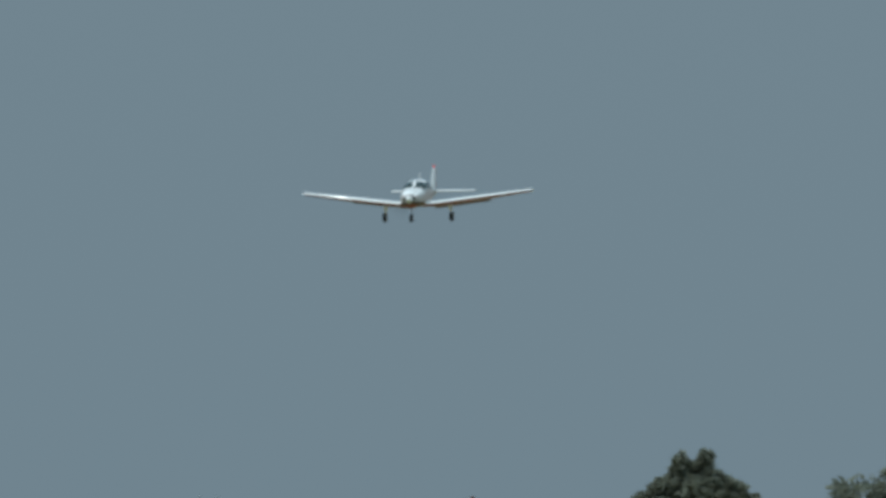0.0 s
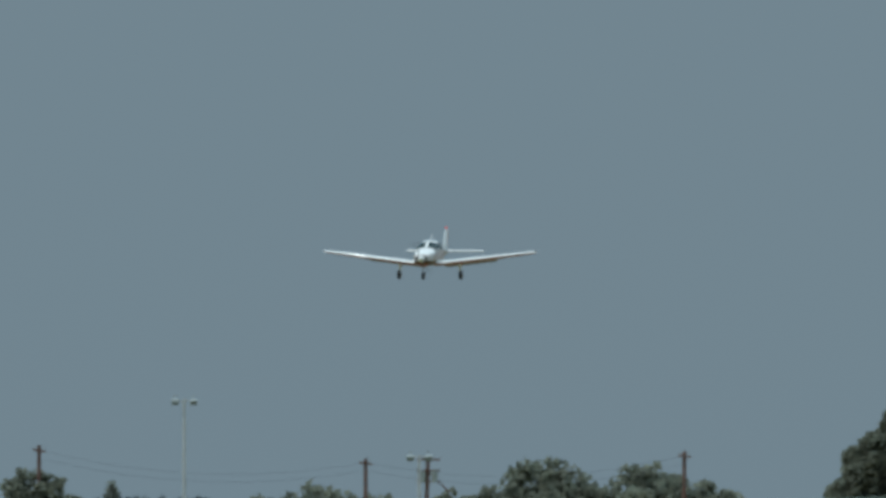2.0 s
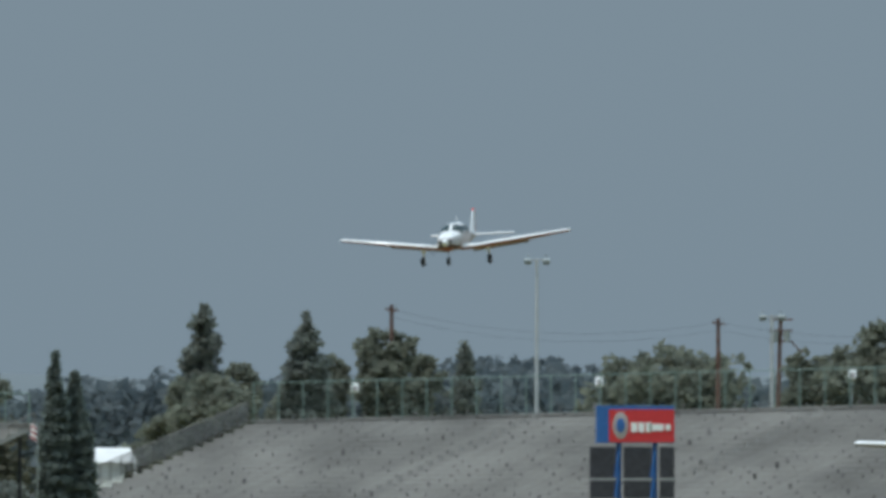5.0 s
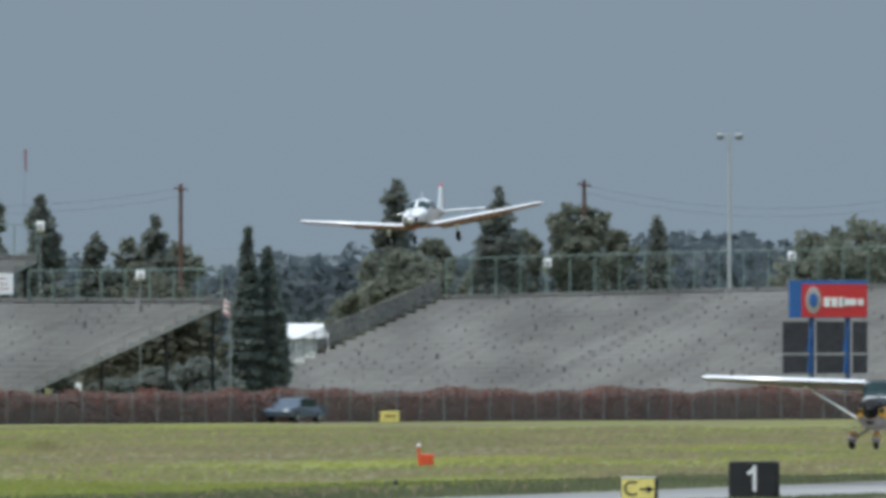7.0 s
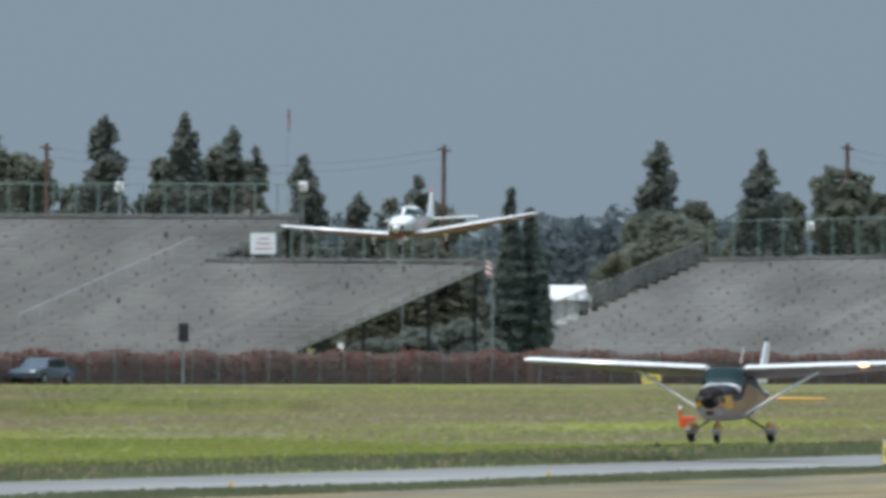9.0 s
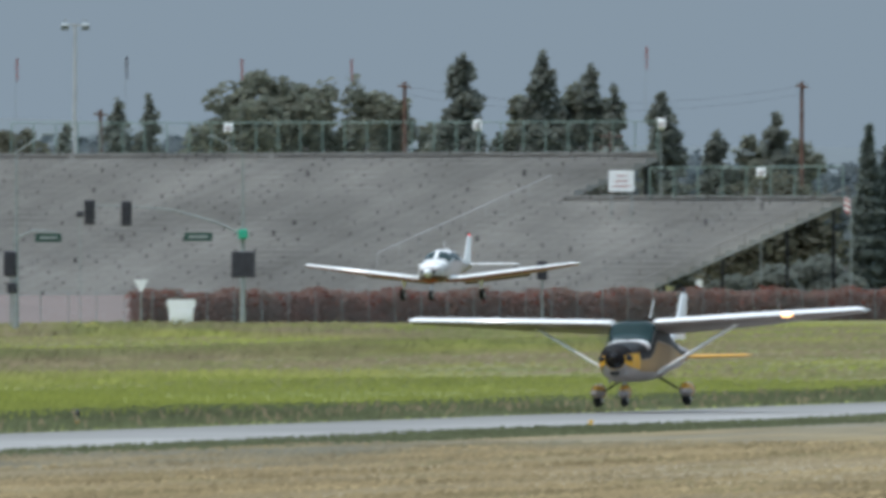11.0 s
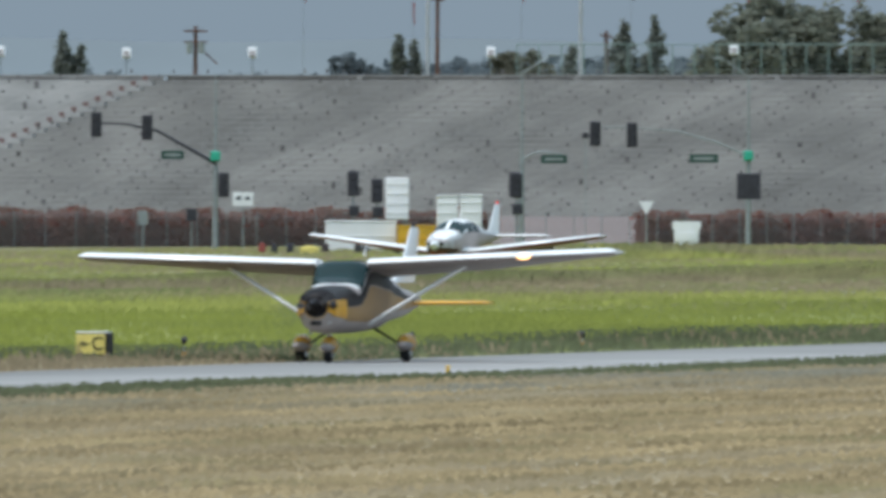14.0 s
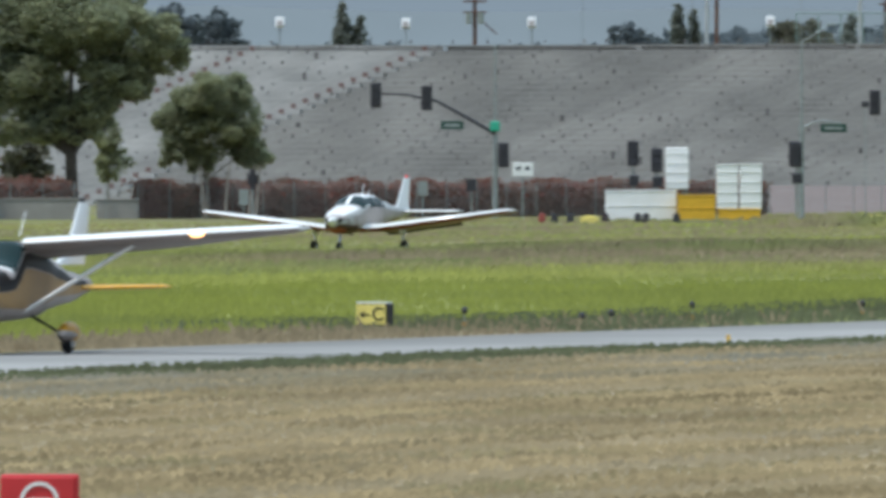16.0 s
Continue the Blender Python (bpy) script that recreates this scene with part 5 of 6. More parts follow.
# ---- car on the road behind the fence ----
def saloon_car():
    t = hub("passing_car", pose(0, 0, 0), "dark blue saloon car driving past behind the hedge fence", "car")
    prof = [(-2.2, 0.35), (-2.25, 0.62), (-2.05, 0.78), (-1.1, 0.90), (-0.45, 1.36), (0.75, 1.40), (1.5, 0.98), (2.15, 0.92), (2.25, 0.6), (2.2, 0.35)]
    part("body", loft(B(), [[Vector((x, y * (1.0 if z < 0.95 else 0.8), z)) for x, z in prof] for y in (-0.85, 0.85)]), M_navy, t)
    for sgn in (-1, 1):
        for x0, x1 in ((-0.8, 0.1), (0.18, 1.05)):
            part("side_window", box(B(), ((x0 + x1) / 2, sgn * 0.80, 1.12), (x1 - x0, 0.06, 0.40), bevel=0.02), M_glass, t)
        for x in (-1.4, 1.35):
            bm = rod(B(), (x, sgn * 0.66, 0.31), (x, sgn * 0.88, 0.31), 0.31, n=16)
            wh = part("wheel", bm, M_tyre, t)
            part("rim", rod(B(), (x, sgn * 0.87, 0.31), (x, sgn * 0.90, 0.31), 0.18, n=12), M_metal, wh)
    part("head_lamp", box(B(), (-2.2, -0.6, 0.68), (0.1, 0.3, 0.14), bevel=0.03), M_plain_white, t)
    part("tail_lamp", box(B(), (2.2, -0.6, 0.74), (0.08, 0.3, 0.14), bevel=0.03), M_red, t)
    return t


car = saloon_car()


M_blade_grey = mat("propeller_grey", (0.05, 0.05, 0.052), 0.5, vary=0.1)


# ---- aircraft (local axes: nose towards -y, wheels on z = 0) ----
class Hull:
    """A lofted body: stations of (y, z centre, half width, half height, squareness)."""

    def __init__(self, stations):
        self.st = stations

    def at(self, y, ang, off=0.0):
        s = self.st
        y = min(max(y, s[0][0]), s[-1][0])
        for a, b in zip(s, s[1:]):
            if y <= b[0]:
                k = (y - a[0]) / (b[0] - a[0])
                k = k * k * (3 - 2 * k) * 0.5 + k * 0.5
                zc, w, h, e = (a[i] + (b[i] - a[i]) * k for i in (1, 2, 3, 4))
                break
        c, t = math.cos(ang), math.sin(ang)
        x = math.copysign(abs(c) ** (2 / e), c) * (w + off)
        z = math.copysign(abs(t) ** (2 / e), t) * (h + off)
        return Vector((x, y, zc + z))

    def body(self, n=24, steps=44):
        y0, y1 = self.st[0][0], self.st[-1][0]
        return loft(B(), [[self.at(y0 + (y1 - y0) * i / steps, 6.28319 * j / n) for j in range(n)] for i in range(steps + 1)])

    def patch(self, y0, y1, a0, a1, off=0.006, ny=8, na=8, slant=0.0):
        """A skin panel lying on the hull, angles in degrees from +x through the top."""
        bm = B()
        vs = []
        for i in range(ny + 1):
            row = []
            for j in range(na + 1):
                k = j / na
                y = y0 + (y1 - y0) * i / ny + slant * abs(2 * k - 1)
                y = min(max(y, self.st[0][0] + 0.01), self.st[-1][0] - 0.01)
                row.append(bm.verts.new(self.at(y, radians(a0 + (a1 - a0) * k), off)))
            vs.append(row)
        for i in range(ny):
            for j in range(na):
                bm.faces.new((vs[i][j], vs[i][j + 1], vs[i + 1][j + 1], vs[i + 1][j]))
        return bm


def foil(x, y, z, chord, thick, twist=0.0, upright=False):
    """Ring of an aerofoil with its leading edge at y."""
    ring = []
    for px, pz in ((0, 0), (0.02, 0.45), (0.1, 0.85), (0.25, 1.0), (0.45, 0.9), (0.7, 0.5), (1.0, 0.04),
                   (1.0, -0.04), (0.7, -0.36), (0.45, -0.62), (0.25, -0.70), (0.1, -0.64), (0.02, -0.36)):
        dy, dz = px * chord, pz * thick * chord * 0.62 - px * chord * math.tan(radians(twist))
        if upright:
            dz = math.copysign(max(abs(pz), 0.04), pz) * thick * chord * 0.5 if px not in (0,) else 0.0
            ring.append(Vector((x + dz, y + dy, z)))
        else:
            ring.append(Vector((x, y + dy, z + dz)))
    return ring


def wing(stations, **kw):
    bm = loft(B(), [foil(*s, **kw) for s in stations])
    bm.faces.ensure_lookup_table()
    for i, f in enumerate(bm.faces):
        if 7 <= i % 13 <= 12 and i < 13 * (len(stations) - 1):
            f.material_index = 1      # lower skin
    return bm


def surface(name, stations, upper, lower, parent, label=""):
    ob = part(name, wing(stations), upper, parent, label, smooth=True)
    ob.data.materials.append(lower)
    return ob


def wheel_at(parent, c, r, w, pant=None, pant_mat=None):
    bm = B()
    x, y, z = c
    rod(bm, (x - w / 2, y, z), (x + w / 2, y, z), r, r, 20)
    bmesh.ops.bevel(bm, geom=[e for e in bm.edges if e.calc_face_angle(0) > 0.8], offset=w * 0.25, segments=2, affect="EDGES")
    tyre = part("wheel", bm, M_tyre, parent, smooth=True)
    part("rim", rod(B(), (x - w / 2 - 0.008, y, z), (x + w / 2 + 0.008, y, z), r * 0.5, r * 0.5, 14), M_metal, tyre)
    if pant:
        bm = ball(B(), (x, y + 0.08, z + r * 0.75), (w * 0.92, r * 2.1, r * 0.92), 16)
        fairing = part("wheel_fairing", bm, pant_mat, parent, smooth=True)
        bm = ball(B(), (x, y - 0.03, z + r * 0.58), (w * 0.90, r * 1.95, r * 0.58), 16)
        part("fairing_skirt", bm, M_under, fairing, "dull white lower half of the wheel fairing", smooth=True)


def propeller(parent, y, z, r, hub_r, spinner):
    p = hub("propeller", pose(0, 0, 0), "", "")
    p.parent = parent
    p.location = (0, y, z)
    for sgn in (1, -1):
        bm = B()
        rings = []
        for i in range(7):
            k = i / 6
            c = 0.024 + 0.018 * math.sin(math.pi * min(1, k * 1.15))
            tw = radians(52 - 36 * k)
            zz = sgn * (hub_r * 0.5 + (r - hub_r * 0.5) * k)
            rings.append([Vector((math.cos(tw) * c * a + math.sin(tw) * b, -math.sin(tw) * c * a + math.cos(tw) * b, zz)) for a, b in ((-1, 0), (0, 0.012), (1, 0), (0, -0.012))])
        part("blade", loft(bm, rings), M_blade_grey, p)
    bm = B()
    rod(bm, (0, 0.06, 0), (0, -0.06, 0), hub_r, hub_r * 0.9, 16)
    rod(bm, (0, -0.06, 0), (0, -0.28, 0), hub_r * 0.9, 0.02, 16)
    part("spinner", bm, spinner, p, smooth=True)
    return p


# shade under the wings is put into this darker tone
M_wing_under = mat("shaded_wing_underside", (0.31, 0.262, 0.245), 0.55, vary=0.12, scale=1.5, fine=12)
# white paint greyed for the shade on the fuselage sides
M_hull = mat("shaded_white_paint", (0.52, 0.515, 0.505), 0.35, vary=0.08, scale=1.4, fine=12)
M_cowl = mat("dark_russet_paint_and_shade", (0.10, 0.045, 0.032), 0.45, vary=0.15)


def low_wing_aircraft():
    t = hub("low_wing_aircraft", pose(0, 0, 0), "white low-wing light aircraft with russet trim, gear down, landing", "aircraft")
    h = Hull([(-2.05, 1.02, 0.16, 0.16, 2.2), (-1.83, 1.03, 0.36, 0.26, 2.4), (-1.5, 1.06, 0.50, 0.36, 2.7), (-0.95, 1.10, 0.56, 0.43, 2.8),
              (-0.35, 1.26, 0.57, 0.58, 2.6), (0.25, 1.30, 0.57, 0.62, 2.6), (1.0, 1.30, 0.53, 0.60, 2.5), (1.9, 1.30, 0.40, 0.44, 2.3),
              (3.2, 1.30, 0.22, 0.26, 2.1), (4.6, 1.33, 0.09, 0.13, 2.0), (4.95, 1.34, 0.03, 0.05, 2.0)])
    part("fuselage", h.body(), M_hull, t, "white fuselage with its side shade painted grey", smooth=True)
    # white top panels over grey sides imitate light from above
    part("cowl_top", h.patch(-1.92, -0.90, 40, 140, 0.006, ny=10, na=10), M_white, t, "cowl top painted white for its sunlit tone", smooth=True)
    part("cabin_roof", h.patch(-0.16, 1.6, 56, 124, 0.006, ny=10, na=10), M_white, t, "cabin roof painted white for its sunlit tone", smooth=True)
    part("nose_shade", h.patch(-2.04, -1.72, 16, 164, 0.004, ny=4, na=16), M_under, t, "painted grey shade round the nose", smooth=True)
    part("lower_side_shade", h.patch(-1.95, 4.4, -30, 16, 0.004, ny=24, na=4), M_under, t, "painted grey shade along the lower side", smooth=True)
    part("lower_side_shade", h.patch(-1.95, 4.4, 164, 210, 0.004, ny=24, na=4), M_under, t, "painted grey shade along the lower side", smooth=True)
    part("windscreen", h.patch(-0.84, -0.20, 24, 156, 0.012, slant=0.12), M_glass, t, "dark tinted windscreen", smooth=True)
    part("windscreen_post", h.patch(-0.84, -0.2, 87.0, 93.0, 0.02), M_white, t)
    for a0, a1 in ((20, 25), (155, 160)):
        part("windscreen_frame", h.patch(-0.80, -0.12, a0, a1, 0.018, na=2), M_white, t)
    for a0, a1 in ((14, 52), (128, 166)):
        for y0, y1 in ((-0.12, 0.42), (0.50, 0.98), (1.06, 1.42)):
            part("side_window", h.patch(y0, y1, a0 + (0 if a0 > 90 else 0), a1, 0.008, slant=0.0), M_glass, t, smooth=True)
    part("cowl_underside", h.patch(-2.04, -1.1, 196, 344, 0.007, ny=10, na=12), M_cowl, t, "dark russet lower cowl", smooth=True)
    part("belly_panel", h.patch(-1.09, 3.6, 215, 325, 0.005, ny=20), M_rust, t, "russet underside paint", smooth=True)
    for x in (-0.2, 0.2):
        part("cowl_inlet", ball(B(), (x, -1.99, 1.08), (0.105, 0.05, 0.075)), M_dark, t, smooth=True)
    part("nose_light", ball(B(), (0, -1.99, 0.88), (0.07, 0.04, 0.06)), M_metal, t, smooth=True)
    part("lower_cowl", ball(B(), (0, -1.5, 0.82), (0.33, 0.5, 0.19), 16), M_rust, t, smooth=True)
    propeller(t, -2.12, 1.05, 0.93, 0.15, M_white)
    for sx in (1, -1):
        d = 0.122  # dihedral slope
        st = [(sx * 0.35, -0.75, 0.80, 1.95, 0.14), (sx * 0.95, -0.45, 0.84, 1.62, 0.145, 5), (sx * 2.6, -0.38, 0.84 + d * 1.65, 1.55, 0.14, 5),
              (sx * 5.15, -0.16, 0.84 + d * 4.2, 1.10, 0.12, 3), (sx * 5.30, 0.0, 0.84 + d * 4.36, 0.85, 0.07)]
        w = surface("wing", st, M_white, M_rust, t, "white tapered wing with a russet underside")
        bm = wing([(sx * 0.62, 1.02, 0.77, 0.44, 0.12, 22), (sx * 3.2, 0.96, 0.79 + d * 2.2, 0.40, 0.12, 22)])
        # the flap's dark russet includes the shade beneath the wing
        fl = part("flap", bm, M_cowl, w, "lowered flap", smooth=True)
        fl.data.materials.append(M_cowl)
        part("wing_tip_light", ball(B(), (sx * 5.31, 0.2, 0.84 + d * 4.36), (0.05, 0.1, 0.04), 8), M_plain_white, w)
        st = [(sx * 0.02, 4.05, 1.36, 0.80, 0.10), (sx * 1.88, 4.10, 1.36, 0.74, 0.10), (sx * 1.96, 4.2, 1.36, 0.55, 0.06)]
        surface("tailplane", st, M_white, M_under, t)
        bm = rod(B(), (sx * 1.50, 0.30, 0.86), (sx * 1.52, 0.30, 0.24), 0.055, 0.045)
        part("main_leg", bm, M_white, t)
        part("leg_fairing", box(B(), (sx * 1.50, 0.30, 0.74), (0.16, 0.34, 0.24), bevel=0.05), M_white, t)
        wheel_at(t, (sx * 1.55, 0.30, 0.22), 0.22, 0.17)
    part("nose_leg", rod(B(), (0, -1.35, 0.85), (0, -1.5, 0.2), 0.05, 0.04), M_metal, t)
    wheel_at(t, (0, -1.5, 0.19), 0.19, 0.14)
    fin = loft(B(), [foil(0, 3.35, 1.42, 1.55, 0.07, upright=True), foil(0, 3.75, 1.62, 1.12, 0.085, upright=True), foil(0, 4.35, 2.42, 0.66, 0.085, upright=True), foil(0, 4.42, 2.46, 0.5, 0.05, upright=True)])
    part("fin", fin, M_white, t, "white swept fin", smooth=True)
    part("rudder_edge", box(B(), (0, 4.95, 1.95), (0.02, 0.08, 0.9), rx=-8), M_rust, t)
    part("beacon", ball(B(), (0, 4.62, 2.49), (0.055, 0.075, 0.06), 10), M_beacon, t, "red beacon", smooth=True)
    part("aerial", rod(B(), (0, 0.55, 1.9), (0, 0.75, 2.25), 0.014, 0.008, 6), M_white, t)
    part("aerial", rod(B(), (0, 1.15, 1.86), (0, 1.25, 2.02), 0.02, 0.01, 6), M_white, t)
    return t


# opaque pale tone in place of light seen through the cabin
M_pane = mat("pale_cabin_pane", (0.16, 0.20, 0.20), 0.15, vary=0.2)


def high_wing_aircraft():
    t = hub("high_wing_aircraft", pose(0, 0, 0), "white high-wing light aircraft with golden-yellow and brown trim, rolling out", "aircraft")
    h = Hull([(-2.35, 1.02, 0.20, 0.20, 2.2), (-2.26, 0.98, 0.37, 0.37, 2.4), (-1.7, 0.96, 0.47, 0.44, 2.5), (-1.05, 0.97, 0.52, 0.44, 2.7),
              (-0.80, 1.02, 0.53, 0.51, 3.2), (-0.42, 1.19, 0.54, 0.66, 4.8), (-0.1, 1.20, 0.54, 0.66, 4.8), (1.1, 1.20, 0.53, 0.63, 3.2), (2.2, 1.15, 0.40, 0.46, 2.5),
              (3.8, 1.07, 0.22, 0.28, 2.2), (5.2, 1.10, 0.09, 0.14, 2.0), (5.45, 1.11, 0.03, 0.05, 2.0)])
    # the fuselage colour carries the shade of its lower half
    part("fuselage", h.body(), M_under, t, "white fuselage in a painted shade tone", smooth=True)
    part("cowl_top", h.patch(-2.34, -1.02, 22, 158, 0.007, ny=10, na=12), M_brown, t, "matt dark brown cowl top", smooth=True)
    part("cowl_band", h.patch(-2.34, -1.80, -18, 22, 0.006, ny=12), M_yellow, t, "golden-yellow cowl band", smooth=True)
    part("cowl_band", h.patch(-2.34, -1.80, 158, 198, 0.006, ny=12), M_yellow, t, "golden-yellow cowl band", smooth=True)
    part("side_stripe", h.patch(-1.79, 4.8, 4, 24, 0.006, ny=24, na=3), M_brown, t, "dark brown side stripe", smooth=True)
    part("side_stripe", h.patch(-1.79, 4.8, 156, 176, 0.006, ny=24, na=3), M_brown, t, "dark brown side stripe", smooth=True)
    part("side_band", h.patch(-1.79, 4.9, -24, 3, 0.005, ny=24, na=3), M_tan, t, "tan-gold side band", smooth=True)
    part("side_band", h.patch(-1.79, 4.9, 177, 204, 0.005, ny=24, na=3), M_tan, t, "tan-gold side band", smooth=True)
    part("nose_ring", loft(B(), [[h.at(-2.34, 6.28319 * j / 24, o) for j in range(24)] for o in (0.0, 0.012)] , caps=False), M_yellow, t)
    part("windscreen", h.patch(-0.98, -0.36, 30, 150, 0.012, slant=0.10, na=16, ny=10), M_glass, t, "green-tinted windscreen", smooth=True)
    part("windscreen_edge", h.patch(-1.05, -1.0, 34, 146, 0.016, ny=1, na=14, slant=0.12), M_white, t)
    for a0, a1 in ((20, 56), (124, 160)):
        for y0, y1 in ((0.0, 0.75), (0.85, 1.4)):
            part("side_window", h.patch(y0, y1, a0, a1, 0.008), M_pane, t, "side window painted pale for light through the cabin", smooth=True)
    for x in (-0.27, 0.27):
        part("cowl_inlet", ball(B(), (x, -2.27, 1.05), (0.12, 0.06, 0.09)), M_dark, t, smooth=True)
    part("carburettor_inlet", box(B(), (-0.02, -2.27, 0.74), (0.20, 0.06, 0.13), bevel=0.02), M_dark, t)
    part("landing_lamp", ball(B(), (0.2, -2.20, 0.74), (0.07, 0.04, 0.06)), M_metal, t, smooth=True)
    part("exhaust_pipe", rod(B(), (-0.2, -1.7, 0.72), (-0.24, -1.85, 0.52), 0.03), M_metal, t)
    part("nose_bowl", ball(B(), (0, -2.335, 1.03), (0.24, 0.05, 0.22), 16), M_brown, t, "dark nose bowl", smooth=True)
    propeller(t, -2.42, 1.08, 0.90, 0.12, M_brown)
    # one wing across the roof
    d = 0.036
    for sx in (1, -1):
        st = [(sx * 0.50, -0.42, 1.82, 1.63, 0.135, 9), (sx * 2.65, -0.42, 1.82 + d * 2.25, 1.63, 0.135, 7), (sx * 5.03, -0.26, 1.82 + d * 4.65, 1.16, 0.13, 2), (sx * 5.18, -0.1, 1.82 + d * 4.85, 0.85, 0.08)]
        w = surface("wing", st, M_white, M_wing_under, t, "white strut-braced wing, shade painted below")
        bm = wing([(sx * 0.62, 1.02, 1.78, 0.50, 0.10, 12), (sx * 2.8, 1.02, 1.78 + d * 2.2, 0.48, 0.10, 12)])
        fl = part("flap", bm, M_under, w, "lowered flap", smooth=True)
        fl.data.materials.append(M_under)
        p, q = Vector((sx * 0.46, -0.28, 0.67)), Vector((sx * 2.36, 0.02, 1.80))
        n = (q - p).normalized()
        bm = loft(B(), [[c + Vector((0, math.cos(a) * 0.08, 0)) + Vector((-n.z * sx, 0, n.x * sx)) * math.sin(a) * 0.036 for a in [6.28319 * j / 10 for j in range(10)]] for c in (p, q)])
        part("wing_strut", bm, M_white, t, "white wing strut", smooth=True)
        st = [(sx * 0.02, 4.35, 1.05, 0.90, 0.10), (sx * 1.46, 4.55, 1.05, 0.66, 0.10), (sx * 1.56, 4.7, 1.05, 0.45, 0.06)]
        surface("tailplane", st, M_yellow, M_yellow, t, "golden-yellow tailplane")
        bm = B()
        rod(bm, (sx * 0.36, 0.42, 0.66), (sx * 0.72, 0.44, 0.44), 0.028, 0.024)
        rod(bm, (sx * 0.72, 0.44, 0.44), (sx * 0.97, 0.45, 0.30), 0.024, 0.02)
        part("main_leg", bm, M_brown, t, smooth=True)
        wheel_at(t, (sx * 1.01, 0.45, 0.20), 0.20, 0.17, True, M_yellow)
    part("roof_fairing", h.patch(-0.10, 1.3, 48, 132, 0.02), M_white, t, smooth=True)
    part("landing_light", ball(B(), (3.5, -0.37, 1.925), (0.13, 0.07, 0.055), 12), M_landing, t, "lit warm landing light", smooth=True)
    part("nose_leg", rod(B(), (0, -1.35, 0.85), (0, -1.42, 0.22), 0.05, 0.04), M_metal, t)
    wheel_at(t, (0, -1.42, 0.19), 0.19, 0.13, True, M_yellow)
    fin = loft(B(), [foil(0, 3.1, 1.45, 2.0, 0.05, upright=True), foil(0, 3.95, 1.66, 1.25, 0.08, upright=True), foil(0, 4.75, 2.42, 0.72, 0.09, upright=True), foil(0, 4.85, 2.50, 0.5, 0.05, upright=True)])
    part("fin", fin, M_white, t, "white swept fin", smooth=True)
    part("beacon", ball(B(), (0, 5.05, 2.54), (0.05, 0.07, 0.05), 10), M_signal, t, smooth=True)
    part("aerial", rod(B(), (0.25, 0.3, 1.95), (0.3, 0.5, 2.35), 0.012, 0.008, 6), M_white, t)
    for ob in t.children:      # the hull is raised over its wheels to fit the camera's view
        if not ob.name.startswith(("wheel", "main_leg", "nose_leg")):
            ob.location.z += 0.03
    return t


low_wing = low_wing_aircraft()
high_wing = high_wing_aircraft()


# ---- motion of the aircraft and the car ----
LOW_WING_ROWS = [
    (0, pose(87.68, 923.85, 23.97, 1.95, -0.7, -15.5)),
    (0.5, pose(82.71, 902.22, 22.68, 1.95, -0.8, -15.5)),
    (1, pose(83.82, 932.30, 22.05, 1.95, 2.2, -15.5)),
    (1.5, pose(89.32, 1017.89, 22.18, 1.77, 1.5, -15.5)),
    (2, pose(85.28, 1003.16, 20.62, 1.77, 0.5, -15.5)),
    (2.5, pose(81.52, 989.48, 19.15, 1.6, -1.5, -15.5)),
    (3, pose(77.87, 976.17, 17.86, 1.6, -2.5, -15.5)),
    (3.5, pose(74.24, 962.93, 17.03, 1.6, -0.5, -15.5)),
    (4, pose(70.88, 950.68, 16.30, 1.25, -1.7, -15.5)),
    (4.2, pose(69.53, 945.74, 15.79, 1.25, -3, -15.5)),
    (6.3, pose(54.85, 892.16, 9.73, 1.4, -0.5, -15.5)),
    (6.5, pose(53.78, 888.22, 9.22, 1.22, -0.2, -15.5)),
    (7, pose(50.64, 876.76, 8.50, 1.05, -4.3, -15.5)),
    (7.5, pose(47.40, 864.88, 7.85, 0.88, -8, -15.5)),
    (8, pose(43.85, 851.92, 7.41, 0.7, -7.5, -15.5)),
    (8.2, pose(42.42, 846.66, 7.22, 0.7, -6.5, -15.5)),
    (10.3, pose(26.47, 788.16, 3.55, 1.57, -0.4, -15.5)),
    (10.5, pose(25.04, 782.90, 3.02, 1.22, -0.2, -15.5)),
    (11, pose(21.63, 770.36, 1.84, 0.0, -0.5, -15.5)),
    (11.5, pose(18.28, 758.06, 1.26, -0.35, -1.6, -15.5)),
    (12, pose(14.98, 745.90, 0.99, -0.35, -1.9, -15.5)),
    (12.5, pose(11.98, 734.83, 0.70, -0.35, -3.5, -15.5)),
    (13, pose(8.84, 723.23, 0.15, 0.0, -0.7, -16.5)),
    (13.5, pose(5.82, 712.08, 0.10, 0.0, -0.9, -17.5)),
    (14, pose(2.72, 700.63, 0.12, 0.0, 0, -19)),
    (14.5, pose(-0.42, 689.00, 0.02, 0.0, -0.5, -20)),
    (15, pose(-3.55, 677.41, 0.05, 0.0, -0.2, -20)),
    (15.5, pose(-6.66, 665.85, 0.02, -0.17, -0.3, -20)),
    (16, pose(-9.63, 654.83, 0.04, -0.17, -0.3, -20)),
]
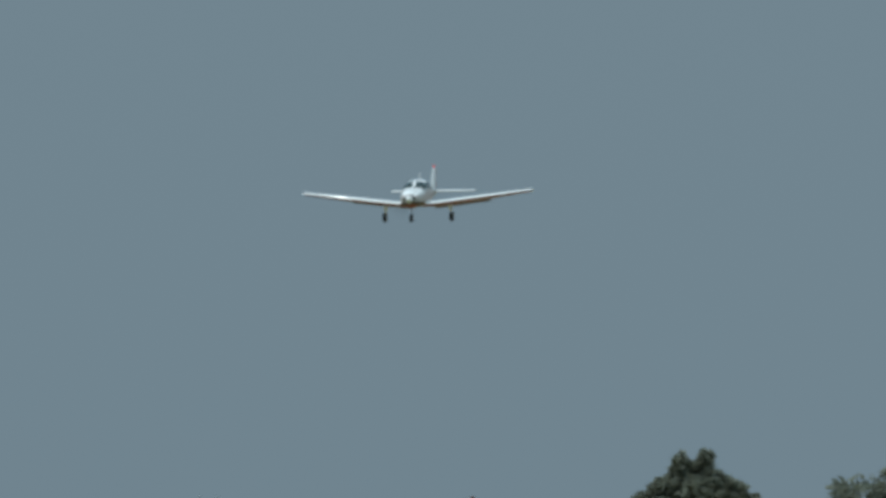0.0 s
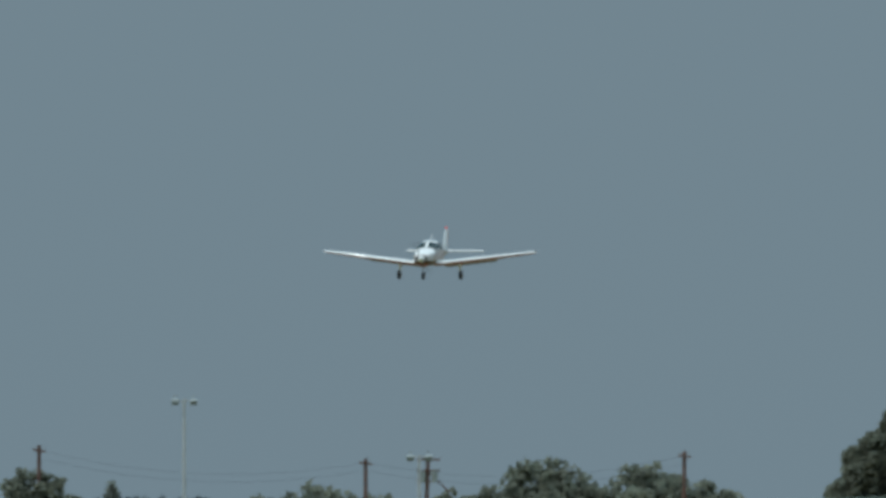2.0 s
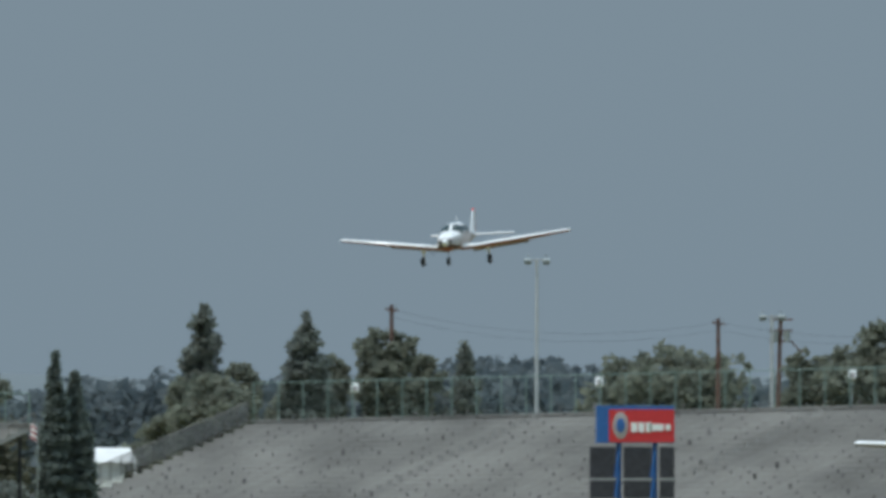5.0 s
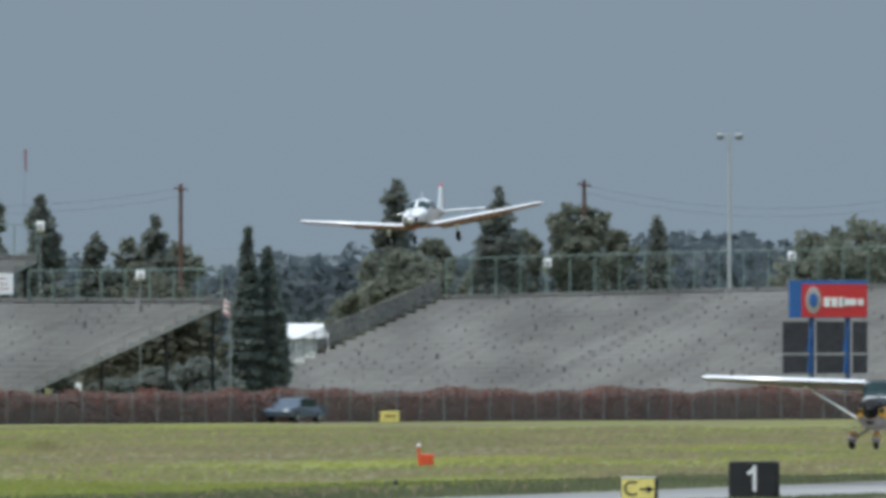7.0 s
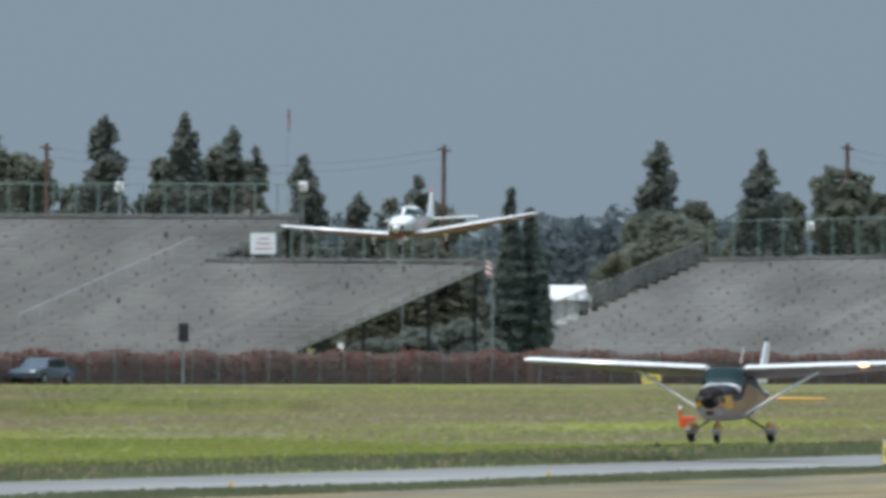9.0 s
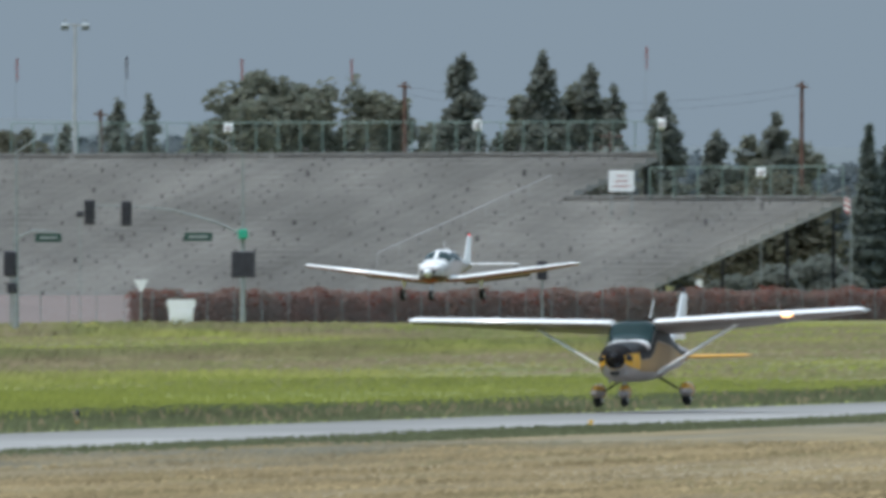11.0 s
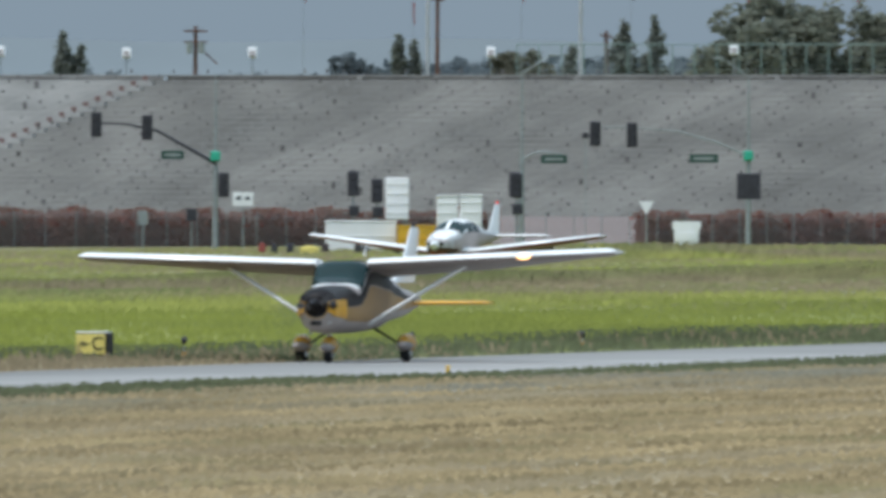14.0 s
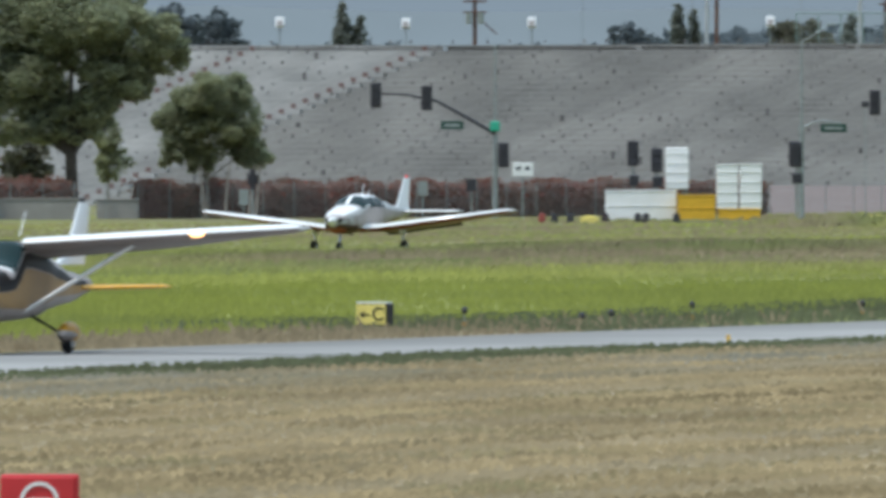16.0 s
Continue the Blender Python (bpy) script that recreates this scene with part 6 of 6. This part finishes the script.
HIGH_WING_ROWS = [
    (0, pose(97.38, 773.19, 10.17, 0, 0, -14.4)),
    (3, pose(75.32, 685.17, 5.97, 0, 0, -14.4)),
    (6.3, pose(51.02, 588.09, 1.35, 0, -0.5, -14.4)),
    (7, pose(45.67, 566.66, 0.98, 0, -0.3, -14.4)),
    (8, pose(37.78, 535.05, 0.69, 0, -0.3, -14.4)),
    (10.3, pose(21.42, 469.63, 0.26, 0, 0.5, -14.4)),
    (11, pose(17.10, 452.24, 0.15, 0, -1.5, -14.4)),
    (12.5, pose(8.08, 415.61, 0.00, 0, -0.8, -14.4)),
    (13.5, pose(2.30, 392.21, 0.00, 0, -0.7, -14.4)),
    (14, pose(-0.50, 380.85, 0.00, 0, -0.7, -14.4)),
    (14.5, pose(-3.20, 369.89, 0.00, 0, -0.7, -14.4)),
    (15, pose(-5.78, 359.38, 0.00, 0, -0.8, -14.4)),
    (16, pose(-10.88, 339.04, 0.00, 0, -1.0, -14.2)),
]
CAR_ROWS = [
    (0, pose(157.89, 1307.99, 0, 0, 0, 60.5)),
    (3.5, pose(107.79, 1219.29, 0, 0, 0, 60.5)),
    (6.3, pose(70.70, 1153.63, 0, 0, 0, 60.5)),
    (7, pose(58.21, 1131.50, 0, 0, 0, 60.5)),
    (7.5, pose(49.55, 1116.16, 0, 0, 0, 60.5)),
    (8, pose(42.10, 1102.97, 0, 0, 0, 60.5)),
    (8.2, pose(39.28, 1097.99, 0, 0, 0, 60.5)),
    (10.3, pose(10.81, 1047.59, 0, 0, 0, 60.5)),
    (16, pose(-56.38, 928.63, 0, 0, 0, 60.5)),
]


def motions():
    walk(low_wing, LOW_WING_ROWS)
    walk(high_wing, HIGH_WING_ROWS)
    walk(car, CAR_ROWS)
    for craft, y, z, start, step in ((low_wing, -2.12, 1.05, 35, 83), (high_wing, -2.42, 1.10, 10, 79)):
        prop = next(o for o in craft.children if o.name.startswith("propeller"))
        walk(prop, [(i / FPS, pose(0, y, z, 0, start + step * i, 0)) for i in range(0, 16 * FPS + 1)])


motions()
